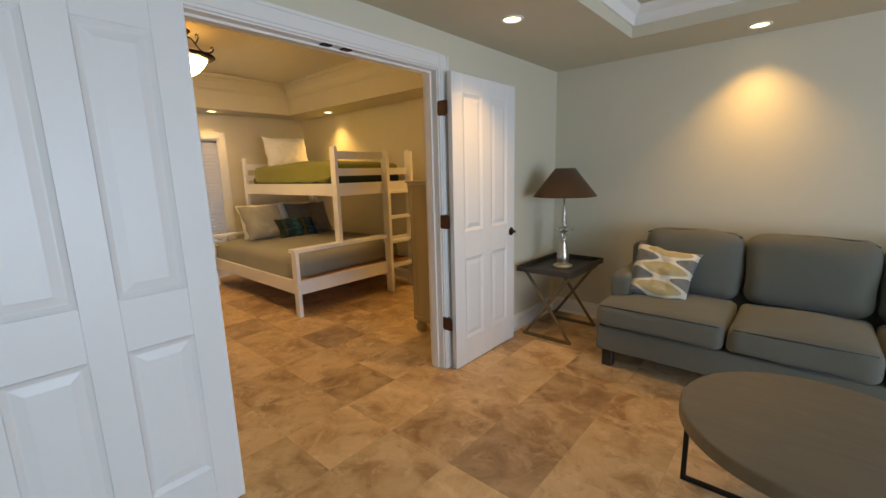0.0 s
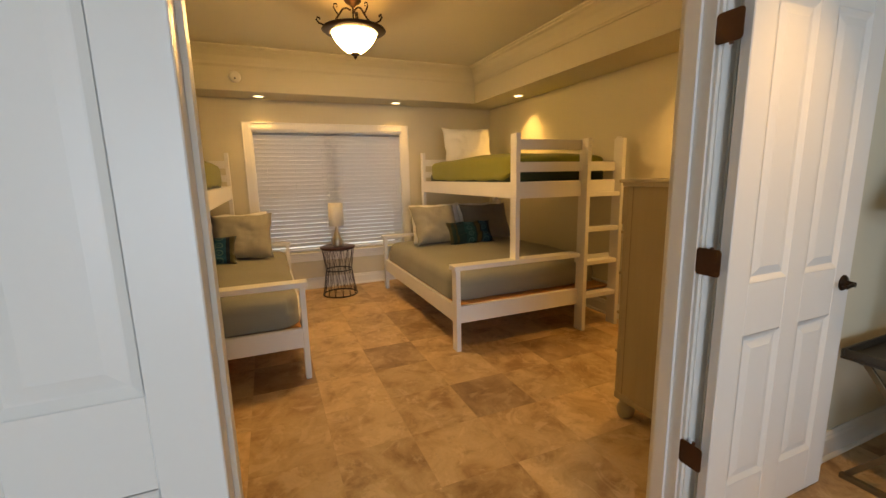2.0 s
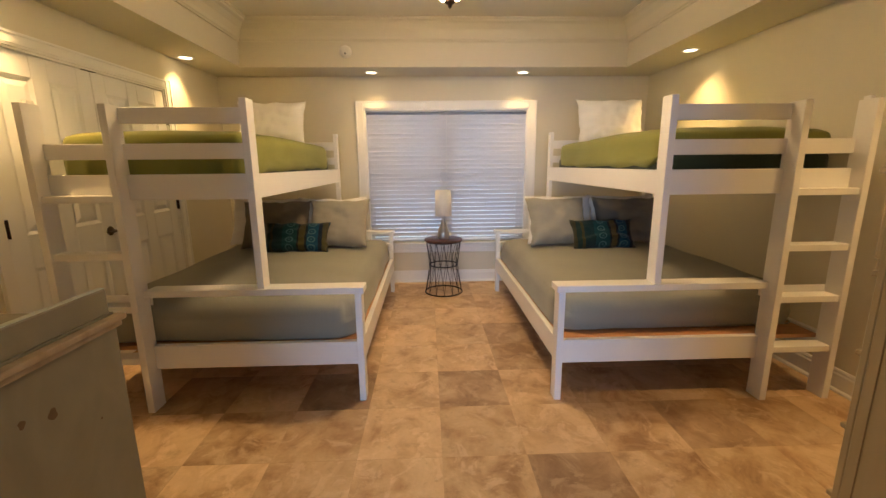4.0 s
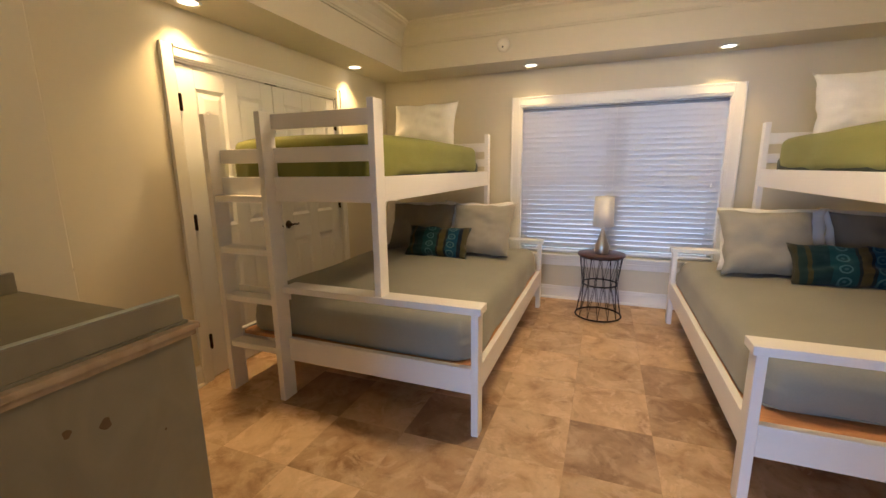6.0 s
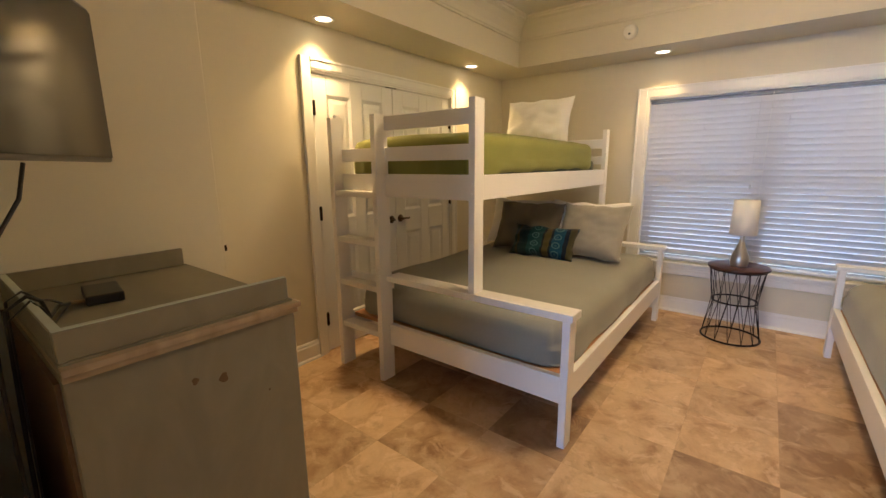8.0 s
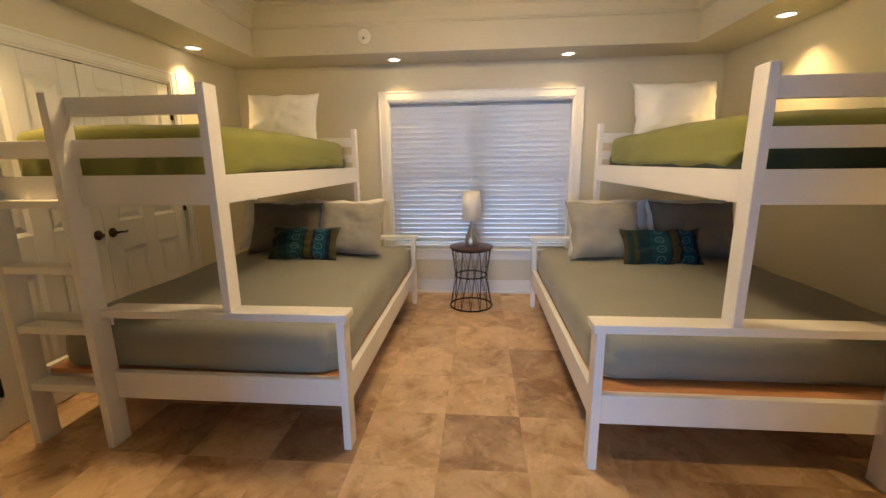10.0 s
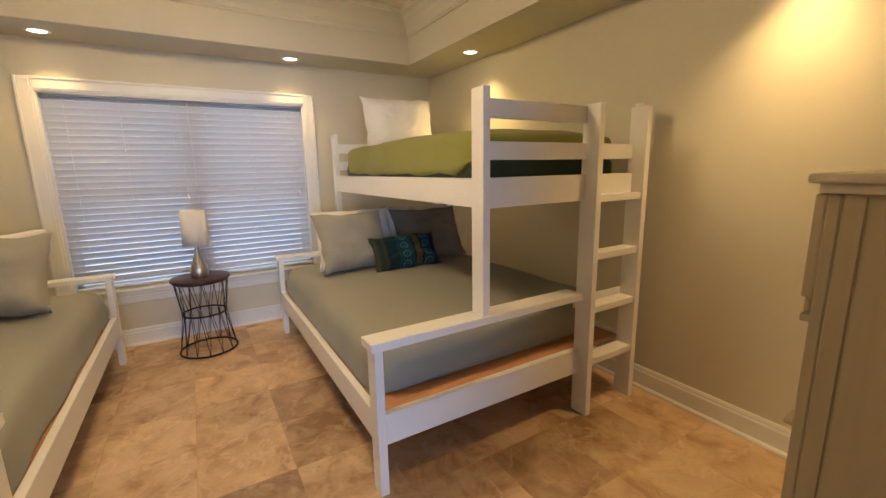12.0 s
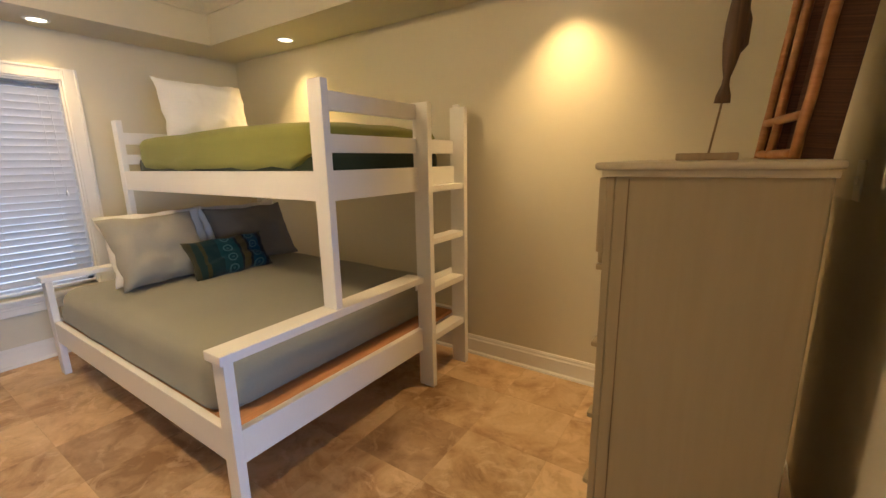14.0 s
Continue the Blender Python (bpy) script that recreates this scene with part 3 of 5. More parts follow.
# ---------------------------------------------------------------- door frames, doors
def casing(bm, axis, plane, out, a0, a1, top, w, bottom=0.0):
    """Moulded casing on three sides of an opening. axis: the wall runs along 'x' or 'y'; plane: the wall face; out: +-1."""
    for lo, hi, z0, z1 in ((a0 - w, a0, bottom, top + w), (a1, a1 + w, bottom, top + w), (a0, a1, top, top + w)):
        for i, d in enumerate((0.012, 0.018, 0.024)):
            l, h, zz0, zz1 = lo, hi, z0, z1
            if i == 1:
                l, h = lo + 0.014, hi - 0.014
                if hi - lo > 0.3:
                    l, h, zz0, zz1 = lo, hi, z0 + 0.014, z1 - 0.014
                else:
                    zz1 = z1 - 0.014
            if i == 2:
                # outer back band
                if hi - lo > 0.3:
                    zz0 = z1 - 0.016
                elif lo < a0:
                    h = lo + 0.016
                else:
                    l = hi - 0.016
            p0, p1 = sorted((plane + out * (0.012 if i else 0.0), plane + out * d))
            if axis == "y":
                box(p0, p1, l, h, zz0, zz1, 0.0015, bm=bm)
            else:
                box(l, h, p0, p1, zz0, zz1, 0.0015, bm=bm)
    return bm


frame_thing = thing("door_frame", I, "white moulded door casing and jambs of a double door", "door frame", kind="structure")
JT = 0.02
bm = bmesh.new()
box(DOOR_X0, DOOR_X1, OPEN_Y0 - JT, OPEN_Y0, 0, OPEN_Z + JT, 0.001, bm=bm)
box(DOOR_X0, DOOR_X1, OPEN_Y1, OPEN_Y1 + JT, 0, OPEN_Z + JT, 0.001, bm=bm)
box(DOOR_X0, DOOR_X1, OPEN_Y0, OPEN_Y1, OPEN_Z, OPEN_Z + JT, 0.001, bm=bm)
# stops
box(DOOR_X0 + 0.02, DOOR_X1 - 0.045, OPEN_Y0, OPEN_Y0 + 0.012, 0, OPEN_Z, 0.001, bm=bm)
box(DOOR_X0 + 0.02, DOOR_X1 - 0.045, OPEN_Y1 - 0.012, OPEN_Y1, 0, OPEN_Z, 0.001, bm=bm)
box(DOOR_X0 + 0.02, DOOR_X1 - 0.045, OPEN_Y0 + 0.012, OPEN_Y1 - 0.012, OPEN_Z - 0.012, OPEN_Z, 0.001, bm=bm)
part("jamb", bm, TRIM, frame_thing)
bm = bmesh.new()
casing(bm, "y", DOOR_X1, 1, OPEN_Y0 - 0.008, OPEN_Y1 + 0.008, OPEN_Z + 0.008, 0.09)
part("casing", bm, TRIM, frame_thing)
bm = bmesh.new()
casing(bm, "y", DOOR_X0, -1, OPEN_Y0 - 0.008, OPEN_Y1 + 0.008, OPEN_Z + 0.008, 0.09)
part("casing", bm, TRIM, frame_thing)
for yy in (1.50, 1.62):
    part("ball_catch", box(DOOR_X1 - 0.04, DOOR_X1 - 0.005, yy, yy + 0.055, OPEN_Z - 0.006, OPEN_Z + 0.001, 0.001), BRONZE, frame_thing, "dark bronze catch plate")


def frustum(x0, x1, z0, z1, y0, y1, slope):
    """A raised field: the rectangle at y0 tapering by slope to y1."""
    bm = bmesh.new()
    a = [bm.verts.new(p) for p in ((x0, y0, z0), (x1, y0, z0), (x1, y0, z1), (x0, y0, z1))]
    b = [bm.verts.new(p) for p in ((x0 + slope, y1, z0 + slope), (x1 - slope, y1, z0 + slope), (x1 - slope, y1, z1 - slope), (x0 + slope, y1, z1 - slope))]
    for k in range(4):
        bm.faces.new((a[k], a[(k + 1) % 4], b[(k + 1) % 4], b[k]))
    bm.faces.new(b)
    bm.faces.new(a[::-1])
    return bm


def panel_door(name, m, w, h, label, handle=True, lever_dir=1, both=True, t=0.036, reach=1.0, backset=0.052):
    """A four-panel door: hinge edge at x = 0, leaf towards +x, thickness towards +y, standing on z = 0."""
    d = thing(name, m, label, "door", kind="structure")
    st, mid = 0.115, 0.11
    pw = (w - 2 * st - mid) / 2
    zs = ((0.20, 0.79), (0.985, h - 0.125))
    rec = 0.009
    bm = box(0.003, w - 0.003, rec, t - rec, 0.003, h - 0.003)
    for x0, x1 in ((0, st), (st + pw, st + pw + mid), (w - st, w)):
        box(x0, x1, 0, t, 0, h, 0.003, bm=bm)
    for z0, z1 in ((0, zs[0][0]), (zs[0][1], zs[1][0]), (zs[1][1], h)):
        for x0 in (st, st + pw + mid):
            box(x0 - 0.002, x0 + pw + 0.002, 0.0006, t - 0.0006, z0, z1, 0.003, bm=bm)
    part("leaf", bm, DOORP, d)
    for x0 in (st, st + pw + mid):
        for z0, z1 in zs:
            bm = bmesh.new()
            merge(bm, frustum(x0 + 0.022, x0 + pw - 0.022, z0 + 0.022, z1 - 0.022, rec, 0.002, 0.03))
            if both:
                merge(bm, frustum(x0 + 0.022, x0 + pw - 0.022, z0 + 0.022, z1 - 0.022, t - rec, t - 0.002, 0.03))
            # ogee sticking round the recess
            for ys, yo in ((0.0005, rec), (t - 0.0005, t - rec)):
                o = [(x0, z0), (x0 + pw, z0), (x0 + pw, z1), (x0, z1)]
                i = [(x0 + 0.018, z0 + 0.018), (x0 + pw - 0.018, z0 + 0.018), (x0 + pw - 0.018, z1 - 0.018), (x0 + 0.018, z1 - 0.018)]
                vo = [bm.verts.new((x, ys, z)) for x, z in o]
                vi = [bm.verts.new((x, yo, z)) for x, z in i]
                for k in range(4):
                    bm.faces.new((vo[k], vo[(k + 1) % 4], vi[(k + 1) % 4], vi[k]))
            part("panel", bm, DOORP, d)
    if handle:
        for side in ((0, -1), (t, 1)) if both else ((0, -1),):
            y, s = side
            zc, xc = 0.915, w - backset
            bm = bmesh.new()
            own = lathe([(0.0, 0.0), (0.032, 0.0), (0.032, 0.004), (0.027, 0.009), (0.012, 0.012), (0.010, 0.04), (0.0, 0.042)], 20)
            own.transform(Matrix.Translation((xc, y, zc)) @ Matrix.Rotation(radians(90 if s < 0 else -90), 4, "X"))
            merge(bm, own)
            tube([(xc, y + s * 0.036, zc), (xc - lever_dir * reach * 0.03, y + s * 0.042, zc + 0.002), (xc - lever_dir * reach * 0.06, y + s * 0.040, zc - 0.004), (xc - lever_dir * reach * 0.078, y + s * 0.038, zc + 0.003)], 0.0070, 8, bm)
            part("lever_handle", bm, BRONZE, d, "black bronze lever handle", True)
    return d


LEAF_W = 0.765
# right-hand leaf folded flat to the living room wall: local +x runs to world +y, local +y to world -x
m_r = Matrix.Translation((-1.787, 2.362, 0.006)) @ Matrix.Rotation(radians(90), 4, "Z")
panel_door("door_1", m_r, LEAF_W, 2.025, "open white four-panel door folded back to the wall", lever_dir=1)
# left-hand leaf folded back the other way: local +x runs to world -y, local +y to world +x
m_l = Matrix.Translation((-1.821, 0.858, 0.006)) @ Matrix.Rotation(radians(-90), 4, "Z")
panel_door("door_2", m_l, LEAF_W, 2.025, "open white four-panel door folded back against the living room wall", lever_dir=1)


def butt_hinge(y, s, z):
    """An opened hinge between jamb and leaf: a plate with round corners and its barrel; s: the way into the opening."""
    bm = bmesh.new()
    hw, hh, rr = 0.042, 0.046, 0.012
    ring_ = []
    for cx, cz, a0 in ((1, 1, 0), (-1, 1, 90), (-1, -1, 180), (1, -1, 270)):
        for k in range(5):
            a = radians(a0 + 22.5 * k)
            ring_.append((cx * (hw - rr) + rr * math.cos(a), cz * (hh - rr) + rr * math.sin(a)))
    va = [bm.verts.new((x - 1.832, y, zz + z)) for x, zz in ring_]
    vb = [bm.verts.new((x - 1.832, y + s * 0.003, zz + z)) for x, zz in ring_]
    bm.faces.new(va)
    bm.faces.new(vb[::-1])
    for k in range(len(va)):
        bm.faces.new((va[k], va[(k + 1) % len(va)], vb[(k + 1) % len(va)], vb[k]))
    merge(bm, lathe([(0.0, z - 0.049), (0.006, z - 0.049), (0.006, z + 0.049), (0.0, z + 0.049)], 10, None, -1.832, y - s * 0.012))
    for dx in (-0.028, 0.028):
        for dz in (-0.03, 0.0, 0.03):
            own = lathe([(0.0, 0.0012), (0.0035, 0.0008), (0.004, 0.0)], 8)
            own.transform(Matrix.Translation((-1.832 + dx, y + s * 0.003, z + dz)) @ Matrix.Rotation(radians(-90 * s), 4, "X"))
            merge(bm, own)
    return part("hinge", bm, RUST, frame_thing, "aged bronze butt hinge")


for z in (0.351, 1.072, 1.806):
    butt_hinge(OPEN_Y1 + 0.004, -1, z)
for z in (0.330, 1.046, 1.790):
    butt_hinge(OPEN_Y0 - 0.004, 1, z)

# closet doors
cl = thing("closet_frame", I, "white moulded casing round the closet doors", "door frame", kind="structure")
bm = bmesh.new()
casing(bm, "x", LEFT_Y, 1, CX0, CX1, CZ, 0.078)
part("casing", bm, TRIM, cl)
bm = bmesh.new()
box(CX0, CX0 + 0.012, LEFT_Y - W, LEFT_Y, 0, CZ, 0.001, bm=bm)
box(CX1 - 0.012, CX1, LEFT_Y - W, LEFT_Y, 0, CZ, 0.001, bm=bm)
box(CX0 + 0.012, CX1 - 0.012, LEFT_Y - W, LEFT_Y, CZ - 0.012, CZ, 0.001, bm=bm)
part("jamb", bm, TRIM, cl)
CMID = (CX0 + CX1) / 2
cw = (CX1 - CX0) / 2 - 0.016
for x_h, rz, flip in ((CX1 - 0.014, 180, True), (CX0 + 0.014, 0, False)):
    if flip:
        mm = Matrix.Translation((x_h, LEFT_Y - 0.005, 0.008)) @ Matrix.Rotation(radians(180), 4, "Z")
    else:
        mm = Matrix.Translation((x_h, LEFT_Y - 0.041, 0.008))
    panel_door("closet_door", mm, cw, CZ - 0.026, "closed white four-panel closet door with a dark lever")
for x_h in (CX1 - 0.016, CX0 + 0.016):
    for z in (0.26, 1.04, 1.75):
        bm = box(x_h - 0.014, x_h + 0.014, LEFT_Y - 0.004, LEFT_Y + 0.003, z - 0.045, z + 0.045, 0.001)
        merge(bm, lathe([(0.0, z - 0.05), (0.007, z - 0.05), (0.007, z + 0.05), (0.0, z + 0.05)], 10, None, x_h, LEFT_Y + 0.006))
        part("hinge", bm, BRONZE, cl, "dark bronze hinge")
for dx in (-0.03, 0.03):
    part("ball_catch", box(CMID + dx - 0.025, CMID + dx + 0.025, LEFT_Y - 0.03, LEFT_Y - 0.003, CZ - 0.014, CZ - 0.010, 0.001), BRONZE, cl, "dark catch plate")

# ---------------------------------------------------------------- window
win = thing("window_1", I, "white cased double window behind closed blinds", "window", kind="structure")
bm = bmesh.new()
casing(bm, "y", WIN_X, 1, WY0, WY1, WZ1, 0.092, bottom=WZ0 - 0.02)
part("casing", bm, TRIM, win)
bm = box(WIN_X - W + 0.02, WIN_X + 0.045, WY0 - 0.10, WY1 + 0.10, WZ0 - 0.022, WZ0 - 0.001, 0.006, seg=2)
part("window_sill", bm, TRIM, win)
bm = box(WIN_X, WIN_X + 0.018, WY0 - 0.085, WY1 + 0.085, WZ0 - 0.115, WZ0 - 0.024, 0.004)
part("apron", bm, TRIM, win)
for dz in (0.036, 0.056):
    part("apron_bead", box(WIN_X + 0.018, WIN_X + 0.026, WY0 - 0.085, WY1 + 0.085, WZ0 - dz - 0.010, WZ0 - dz, 0.003), TRIM, win)
bm = bmesh.new()
for y0, y1, z0, z1 in ((WY0, WY0 + 0.05, WZ0, WZ1), (WY1 - 0.05, WY1, WZ0, WZ1), (1.70, 1.82, WZ0, WZ1), (WY0, WY1, WZ0, WZ0 + 0.05), (WY0, WY1, WZ1 - 0.05, WZ1), (WY0, WY1, 1.17, 1.21)):
    box(WIN_X - 0.125, WIN_X - 0.09, y0, y1, z0, z1, 0.002, bm=bm)
part("window_frame", bm, TRIM, win)
bm = bmesh.new()
for a, b, c, d in ((WIN_X - W + 0.002, WIN_X - 0.001, WY0 - 0.001, WY0 + 0.012), (WIN_X - W + 0.002, WIN_X - 0.001, WY1 - 0.012, WY1 + 0.001)):
    box(a, b, c, d, WZ0, WZ1, 0, bm=bm)
box(WIN_X - W + 0.002, WIN_X - 0.001, WY0 + 0.012, WY1 - 0.012, WZ1 - 0.012, WZ1 + 0.001, 0, bm=bm)
part("window_jamb", bm, TRIM, win)
for y0, y1 in ((WY0 + 0.05, 1.70), (1.82, WY1 - 0.05)):
    for z0, z1 in ((WZ0 + 0.05, 1.17), (1.21, WZ1 - 0.05)):
        p = part("pane", box(WIN_X - 0.110, WIN_X - 0.105, y0, y1, z0, z1), GLASS, win, "clear glass pane")
        p.visible_shadow = False

# two slatted blinds side by side
BX = WIN_X - 0.042
for y0, y1 in ((WY0 + 0.016, 1.7575), (1.7605, WY1 - 0.016)):
    bl = thing("window_blind", Matrix.Translation((BX, (y0 + y1) / 2, WZ1)), "closed white slatted wooden window blind", "blind", "blinds of the window")
    hw = (y1 - y0) / 2
    # rail coloured dark grey to stand in for the shaded gap over the slats
    part("head_rail", box(-0.028, 0.022, -hw, hw, -0.046, -0.022, 0.003), RAIL_SHADE, bl, "head rail, dark grey for the shaded gap")
    part("bottom_rail", box(-0.026, 0.026, -hw, hw, WZ0 - WZ1 + 0.018, WZ0 - WZ1 + 0.036, 0.004), BLIND, bl)
    own = bmesh.new()
    n = 4
    prof = [(0.0280 * (2 * k / n - 1), 0.0034 * (1 - (2 * k / n - 1) ** 2)) for k in range(n + 1)]
    ring_pts = prof + [(x, z - 0.003) for x, z in prof[::-1]]
    va = [own.verts.new((x, -hw, z)) for x, z in ring_pts]
    vb = [own.verts.new((x, hw, z)) for x, z in ring_pts]
    for k in range(len(ring_pts)):
        k2 = (k + 1) % len(ring_pts)
        own.faces.new((va[k], va[k2], vb[k2], vb[k]))
    own.faces.new(va)
    own.faces.new(vb[::-1])
    # room edge up, outer edge down
    own.transform(Matrix.Rotation(radians(-58), 4, "Y"))
    me = mesh_of(own, "slat", BLIND)
    z = -0.075
    while z > WZ0 - WZ1 + 0.05:
        o = new("slat", me)
        o.parent = bl
        o.location = (0, 0, z)
        o.rotation_euler = (radians(random.uniform(-0.12, 0.12)), radians(random.uniform(-0.7, 0.7)), 0)
        z -= 0.0480
    for yy in (-hw + 0.12, 0.0, hw - 0.12):
        part("ladder_cord", tube([(0.027, yy, -0.04), (0.027, yy, WZ0 - WZ1 + 0.03)], 0.0012, 5), BLIND, bl)
    part("pull_cord", tube([(0.036, hw - 0.07, -0.07), (0.037, hw - 0.07, -0.75)], 0.0015, 5), BLIND, bl)
    part("cord_tassel", lathe([(0, -0.79), (0.008, -0.788), (0.010, -0.775), (0.004, -0.752), (0, -0.75)], 10, None, 0.037, hw - 0.07), BLIND, bl, smooth=True)


# ---------------------------------------------------------------- recessed ceiling lights
def can_light(x, y, z):
    c = thing("ceiling_light", pose(x, y, z), "lit round recessed ceiling light with a white trim", "ceiling light", "recessed ceiling lights")
    part("trim_ring", lathe([(0.050, -0.001), (0.052, -0.006), (0.066, -0.005), (0.069, -0.001), (0.069, 0.0)], 28), TRIM, c, smooth=True)
    part("bulb", lathe([(0.0, -0.003), (0.03, -0.003), (0.05, -0.002), (0.05, 0.0)], 24), CANGLOW, c, "glowing warm bulb face", True)


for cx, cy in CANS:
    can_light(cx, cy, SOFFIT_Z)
for cx, cy in LIVING_CANS:
    can_light(cx, cy, LIV_Z)

# smoke detector on the soffit face
sd = thing("smoke_detector", Matrix.Translation((TX0, 0.780, 2.412)) @ Matrix.Rotation(radians(90), 4, "Y"), "round cream plastic smoke detector on the soffit", "smoke detector")
part("body", lathe([(0.0, 0.034), (0.03, 0.034), (0.045, 0.030), (0.055, 0.016), (0.058, 0.0)], 28), PLASTIC_W, sd, smooth=True)
part("button", lathe([(0.0, 0.039), (0.008, 0.038), (0.009, 0.033)], 12, None, 0.02, 0.0), PLASTIC_B, sd, "small dark test button", True)

# ---------------------------------------------------------------- pendant light
PX, PY = -4.263, 1.69
pd = thing("pendant_light", pose(PX, PY, TRAY_Z), "bronze scrolled ceiling light with a glowing glass bowl", "pendant light")
part("canopy", lathe([(0.0, 0.0), (0.062, 0.0), (0.064, -0.010), (0.05, -0.026), (0.03, -0.034), (0.016, -0.05), (0.0, -0.052)], 24), RUST, pd, smooth=True)
part("stem", tube([(0, 0, -0.04), (0, 0, -0.20)], 0.006, 8), BRONZE, pd)
part("bowl", lathe([(0.170, -0.225), (0.160, -0.255), (0.135, -0.295), (0.10, -0.335), (0.06, -0.365), (0.02, -0.378), (0.0, -0.380)], 36), BOWL, pd, "glowing alabaster glass bowl", True)
# liner added to block the bowl's upward emission; only the bulb lights the ceiling
part("bowl_glow_liner", lathe([(0.166, -0.222), (0.157, -0.250), (0.132, -0.290), (0.098, -0.330), (0.058, -0.361), (0.02, -0.374), (0.0, -0.376)], 36), GLOW_LINER, pd, "added liner keeping the bowl glow off the ceiling", True)
part("rim", lathe([(0.168, -0.205), (0.195, -0.20), (0.232, -0.208), (0.238, -0.216), (0.225, -0.226), (0.19, -0.238), (0.165, -0.240), (0.168, -0.205)], 40), BRONZE, pd, smooth=True)
part("finial", lathe([(0.0, -0.366), (0.030, -0.370), (0.036, -0.378), (0.026, -0.390), (0.012, -0.398), (0.013, -0.405), (0.0, -0.420)], 14), BRONZE, pd, smooth=True)
for k in range(3):
    a = radians(35 + 120 * k)
    pts = []
    for r, z in ((0.016, -0.075), (0.05, -0.064), (0.078, -0.075), (0.105, -0.115), (0.14, -0.165), (0.18, -0.196), (0.225, -0.204), (0.258, -0.196), (0.275, -0.175), (0.268, -0.158), (0.253, -0.160), (0.250, -0.172)):
        pts.append((r * math.cos(a), r * math.sin(a), z))
    part("scroll_arm", tube(pts, 0.0068, 8), BRONZE, pd, smooth=True)
    pts = [(r * math.cos(a), r * math.sin(a), z) for r, z in ((0.108, -0.122), (0.130, -0.100), (0.146, -0.072), (0.140, -0.050), (0.122, -0.046), (0.114, -0.060), (0.122, -0.068))]
    part("scroll_curl", tube(pts, 0.0058, 7), BRONZE, pd, smooth=True)


# ---------------------------------------------------------------- bunk beds
BED_L = 2.18           # foot face to head face
def bunk_bed(x, y, s, label):
    """A twin-over-full bunk. Local x: 0 at the foot face, negative towards the head; y: 0 at the aisle, growing towards the wall."""
    b = thing("bunk_bed", pose(x, y, 0), label, "bunk bed", "pair of bunk beds")

    def piece(name, x0, x1, y0, y1, z0, z1, bev=0.004, lab=""):
        ya, yb = sorted((s * y0, s * y1))
        return part(name, box(x0, x1, ya, yb, z0, z1, bev, seg=2), BEDP, b, lab)

    H = -BED_L
    u = -0.017 if s > 0 else -0.020     # upper post line
    l = -0.028 if s > 0 else -0.034    # ladder line
    w = 0.374 if s > 0 else 0.394    # ladder width
    # low posts on the aisle side, with flat caps
    piece("post", -0.080, 0.0, 0.0, 0.038, 0, 0.656)
    piece("post", H, H + 0.080, 0.0, 0.038, 0, 0.636)
    piece("top_cap", -0.098, 0.014, -0.016, 1.204 + l, 0.657, 0.694)
    piece("top_cap", H - 0.015, H + 0.09, -0.016, 0.545 + u, 0.637, 0.668)
    # lower rails
    piece("foot_rail", -0.040, -0.003, 0.038, 1.204 + l, 0.232, 0.370)
    piece("side_rail", H + 0.080, -0.080, 0.003, 0.037, 0.232, 0.370)
    piece("head_rail", H + 0.02, H + 0.058, 0.038, 1.56, 0.232, 0.370)
    piece("side_rail", H + 0.075, -0.04, 1.56, 1.598, 0.232, 0.370)
    # upper posts
    piece("post", -0.085, 0.002, 0.546 + u, 0.584 + u, 0.692, 1.692)
    piece("post", H, H + 0.075, 0.546 + u, 0.584 + u, 0, 1.660)
    piece("post", H, H + 0.075, 1.555, 1.61, 0, 1.640)
    # upper frame
    piece("foot_rail", -0.045, -0.006, 0.584 + u, 1.205 + l + w, 1.184, 1.316)
    piece("side_rail", H + 0.075, -0.085, 0.548 + u, 0.582 + u, 1.184, 1.314)
    piece("head_rail", H + 0.02, H + 0.058, 0.584 + u, 1.555, 1.184, 1.314)
    piece("side_rail", H + 0.075, -0.045, 1.56, 1.598, 1.184, 1.314)
    # guard rails of the foot and the head end
    piece("guard_rail", -0.045, -0.010, 0.584 + u, 1.205 + l, 1.568, 1.647)
    piece("guard_rail", -0.048, -0.012, 0.584 + u, 1.205 + l + w, 1.392, 1.471)
    piece("guard_rail", H + 0.02, H + 0.055, 0.584 + u, 1.555, 1.50, 1.580)
    piece("guard_rail", H + 0.02, H + 0.055, 0.584 + u, 1.555, 1.36, 1.43)
    # ladder: two deep uprights and four treads
    piece("ladder_upright", -0.036, 0.066, 1.205 + l, 1.243 + l, 0, 1.656)
    piece("ladder_upright", -0.036, 0.066, 1.205 + l + w, 1.243 + l + w, 0, 1.664)
    piece("peg", -0.02, 0.02, 1.211 + l + w, 1.237 + l + w, 1.664, 1.682)
    for z in (0.325, 0.622, 0.913, 1.213):
        piece("tread", -0.030, 0.056, 1.243 + l, 1.205 + l + w, z - 0.036, z)
    piece("back_rail", -0.045, -0.036, 1.195 + l, 1.56, 0.60, 0.66)
    # slatted base boards
    ya, yb = sorted((s * 0.042, s * 1.56))
    part("base_board", box(H + 0.06, -0.042, ya, yb, 0.334, 0.358, 0.002), PLY, b, "bare orange-brown plywood base")
    ya, yb = sorted((s * (0.580 + u), s * 1.56))
    part("base_board", box(H + 0.06, -0.047, ya, yb, 1.20, 1.222, 0.002), BEDP, b)
    for dz in (1.22, 1.27):
        own = lathe([(0.0, 0.003), (0.006, 0.002), (0.007, 0.0)], 10)
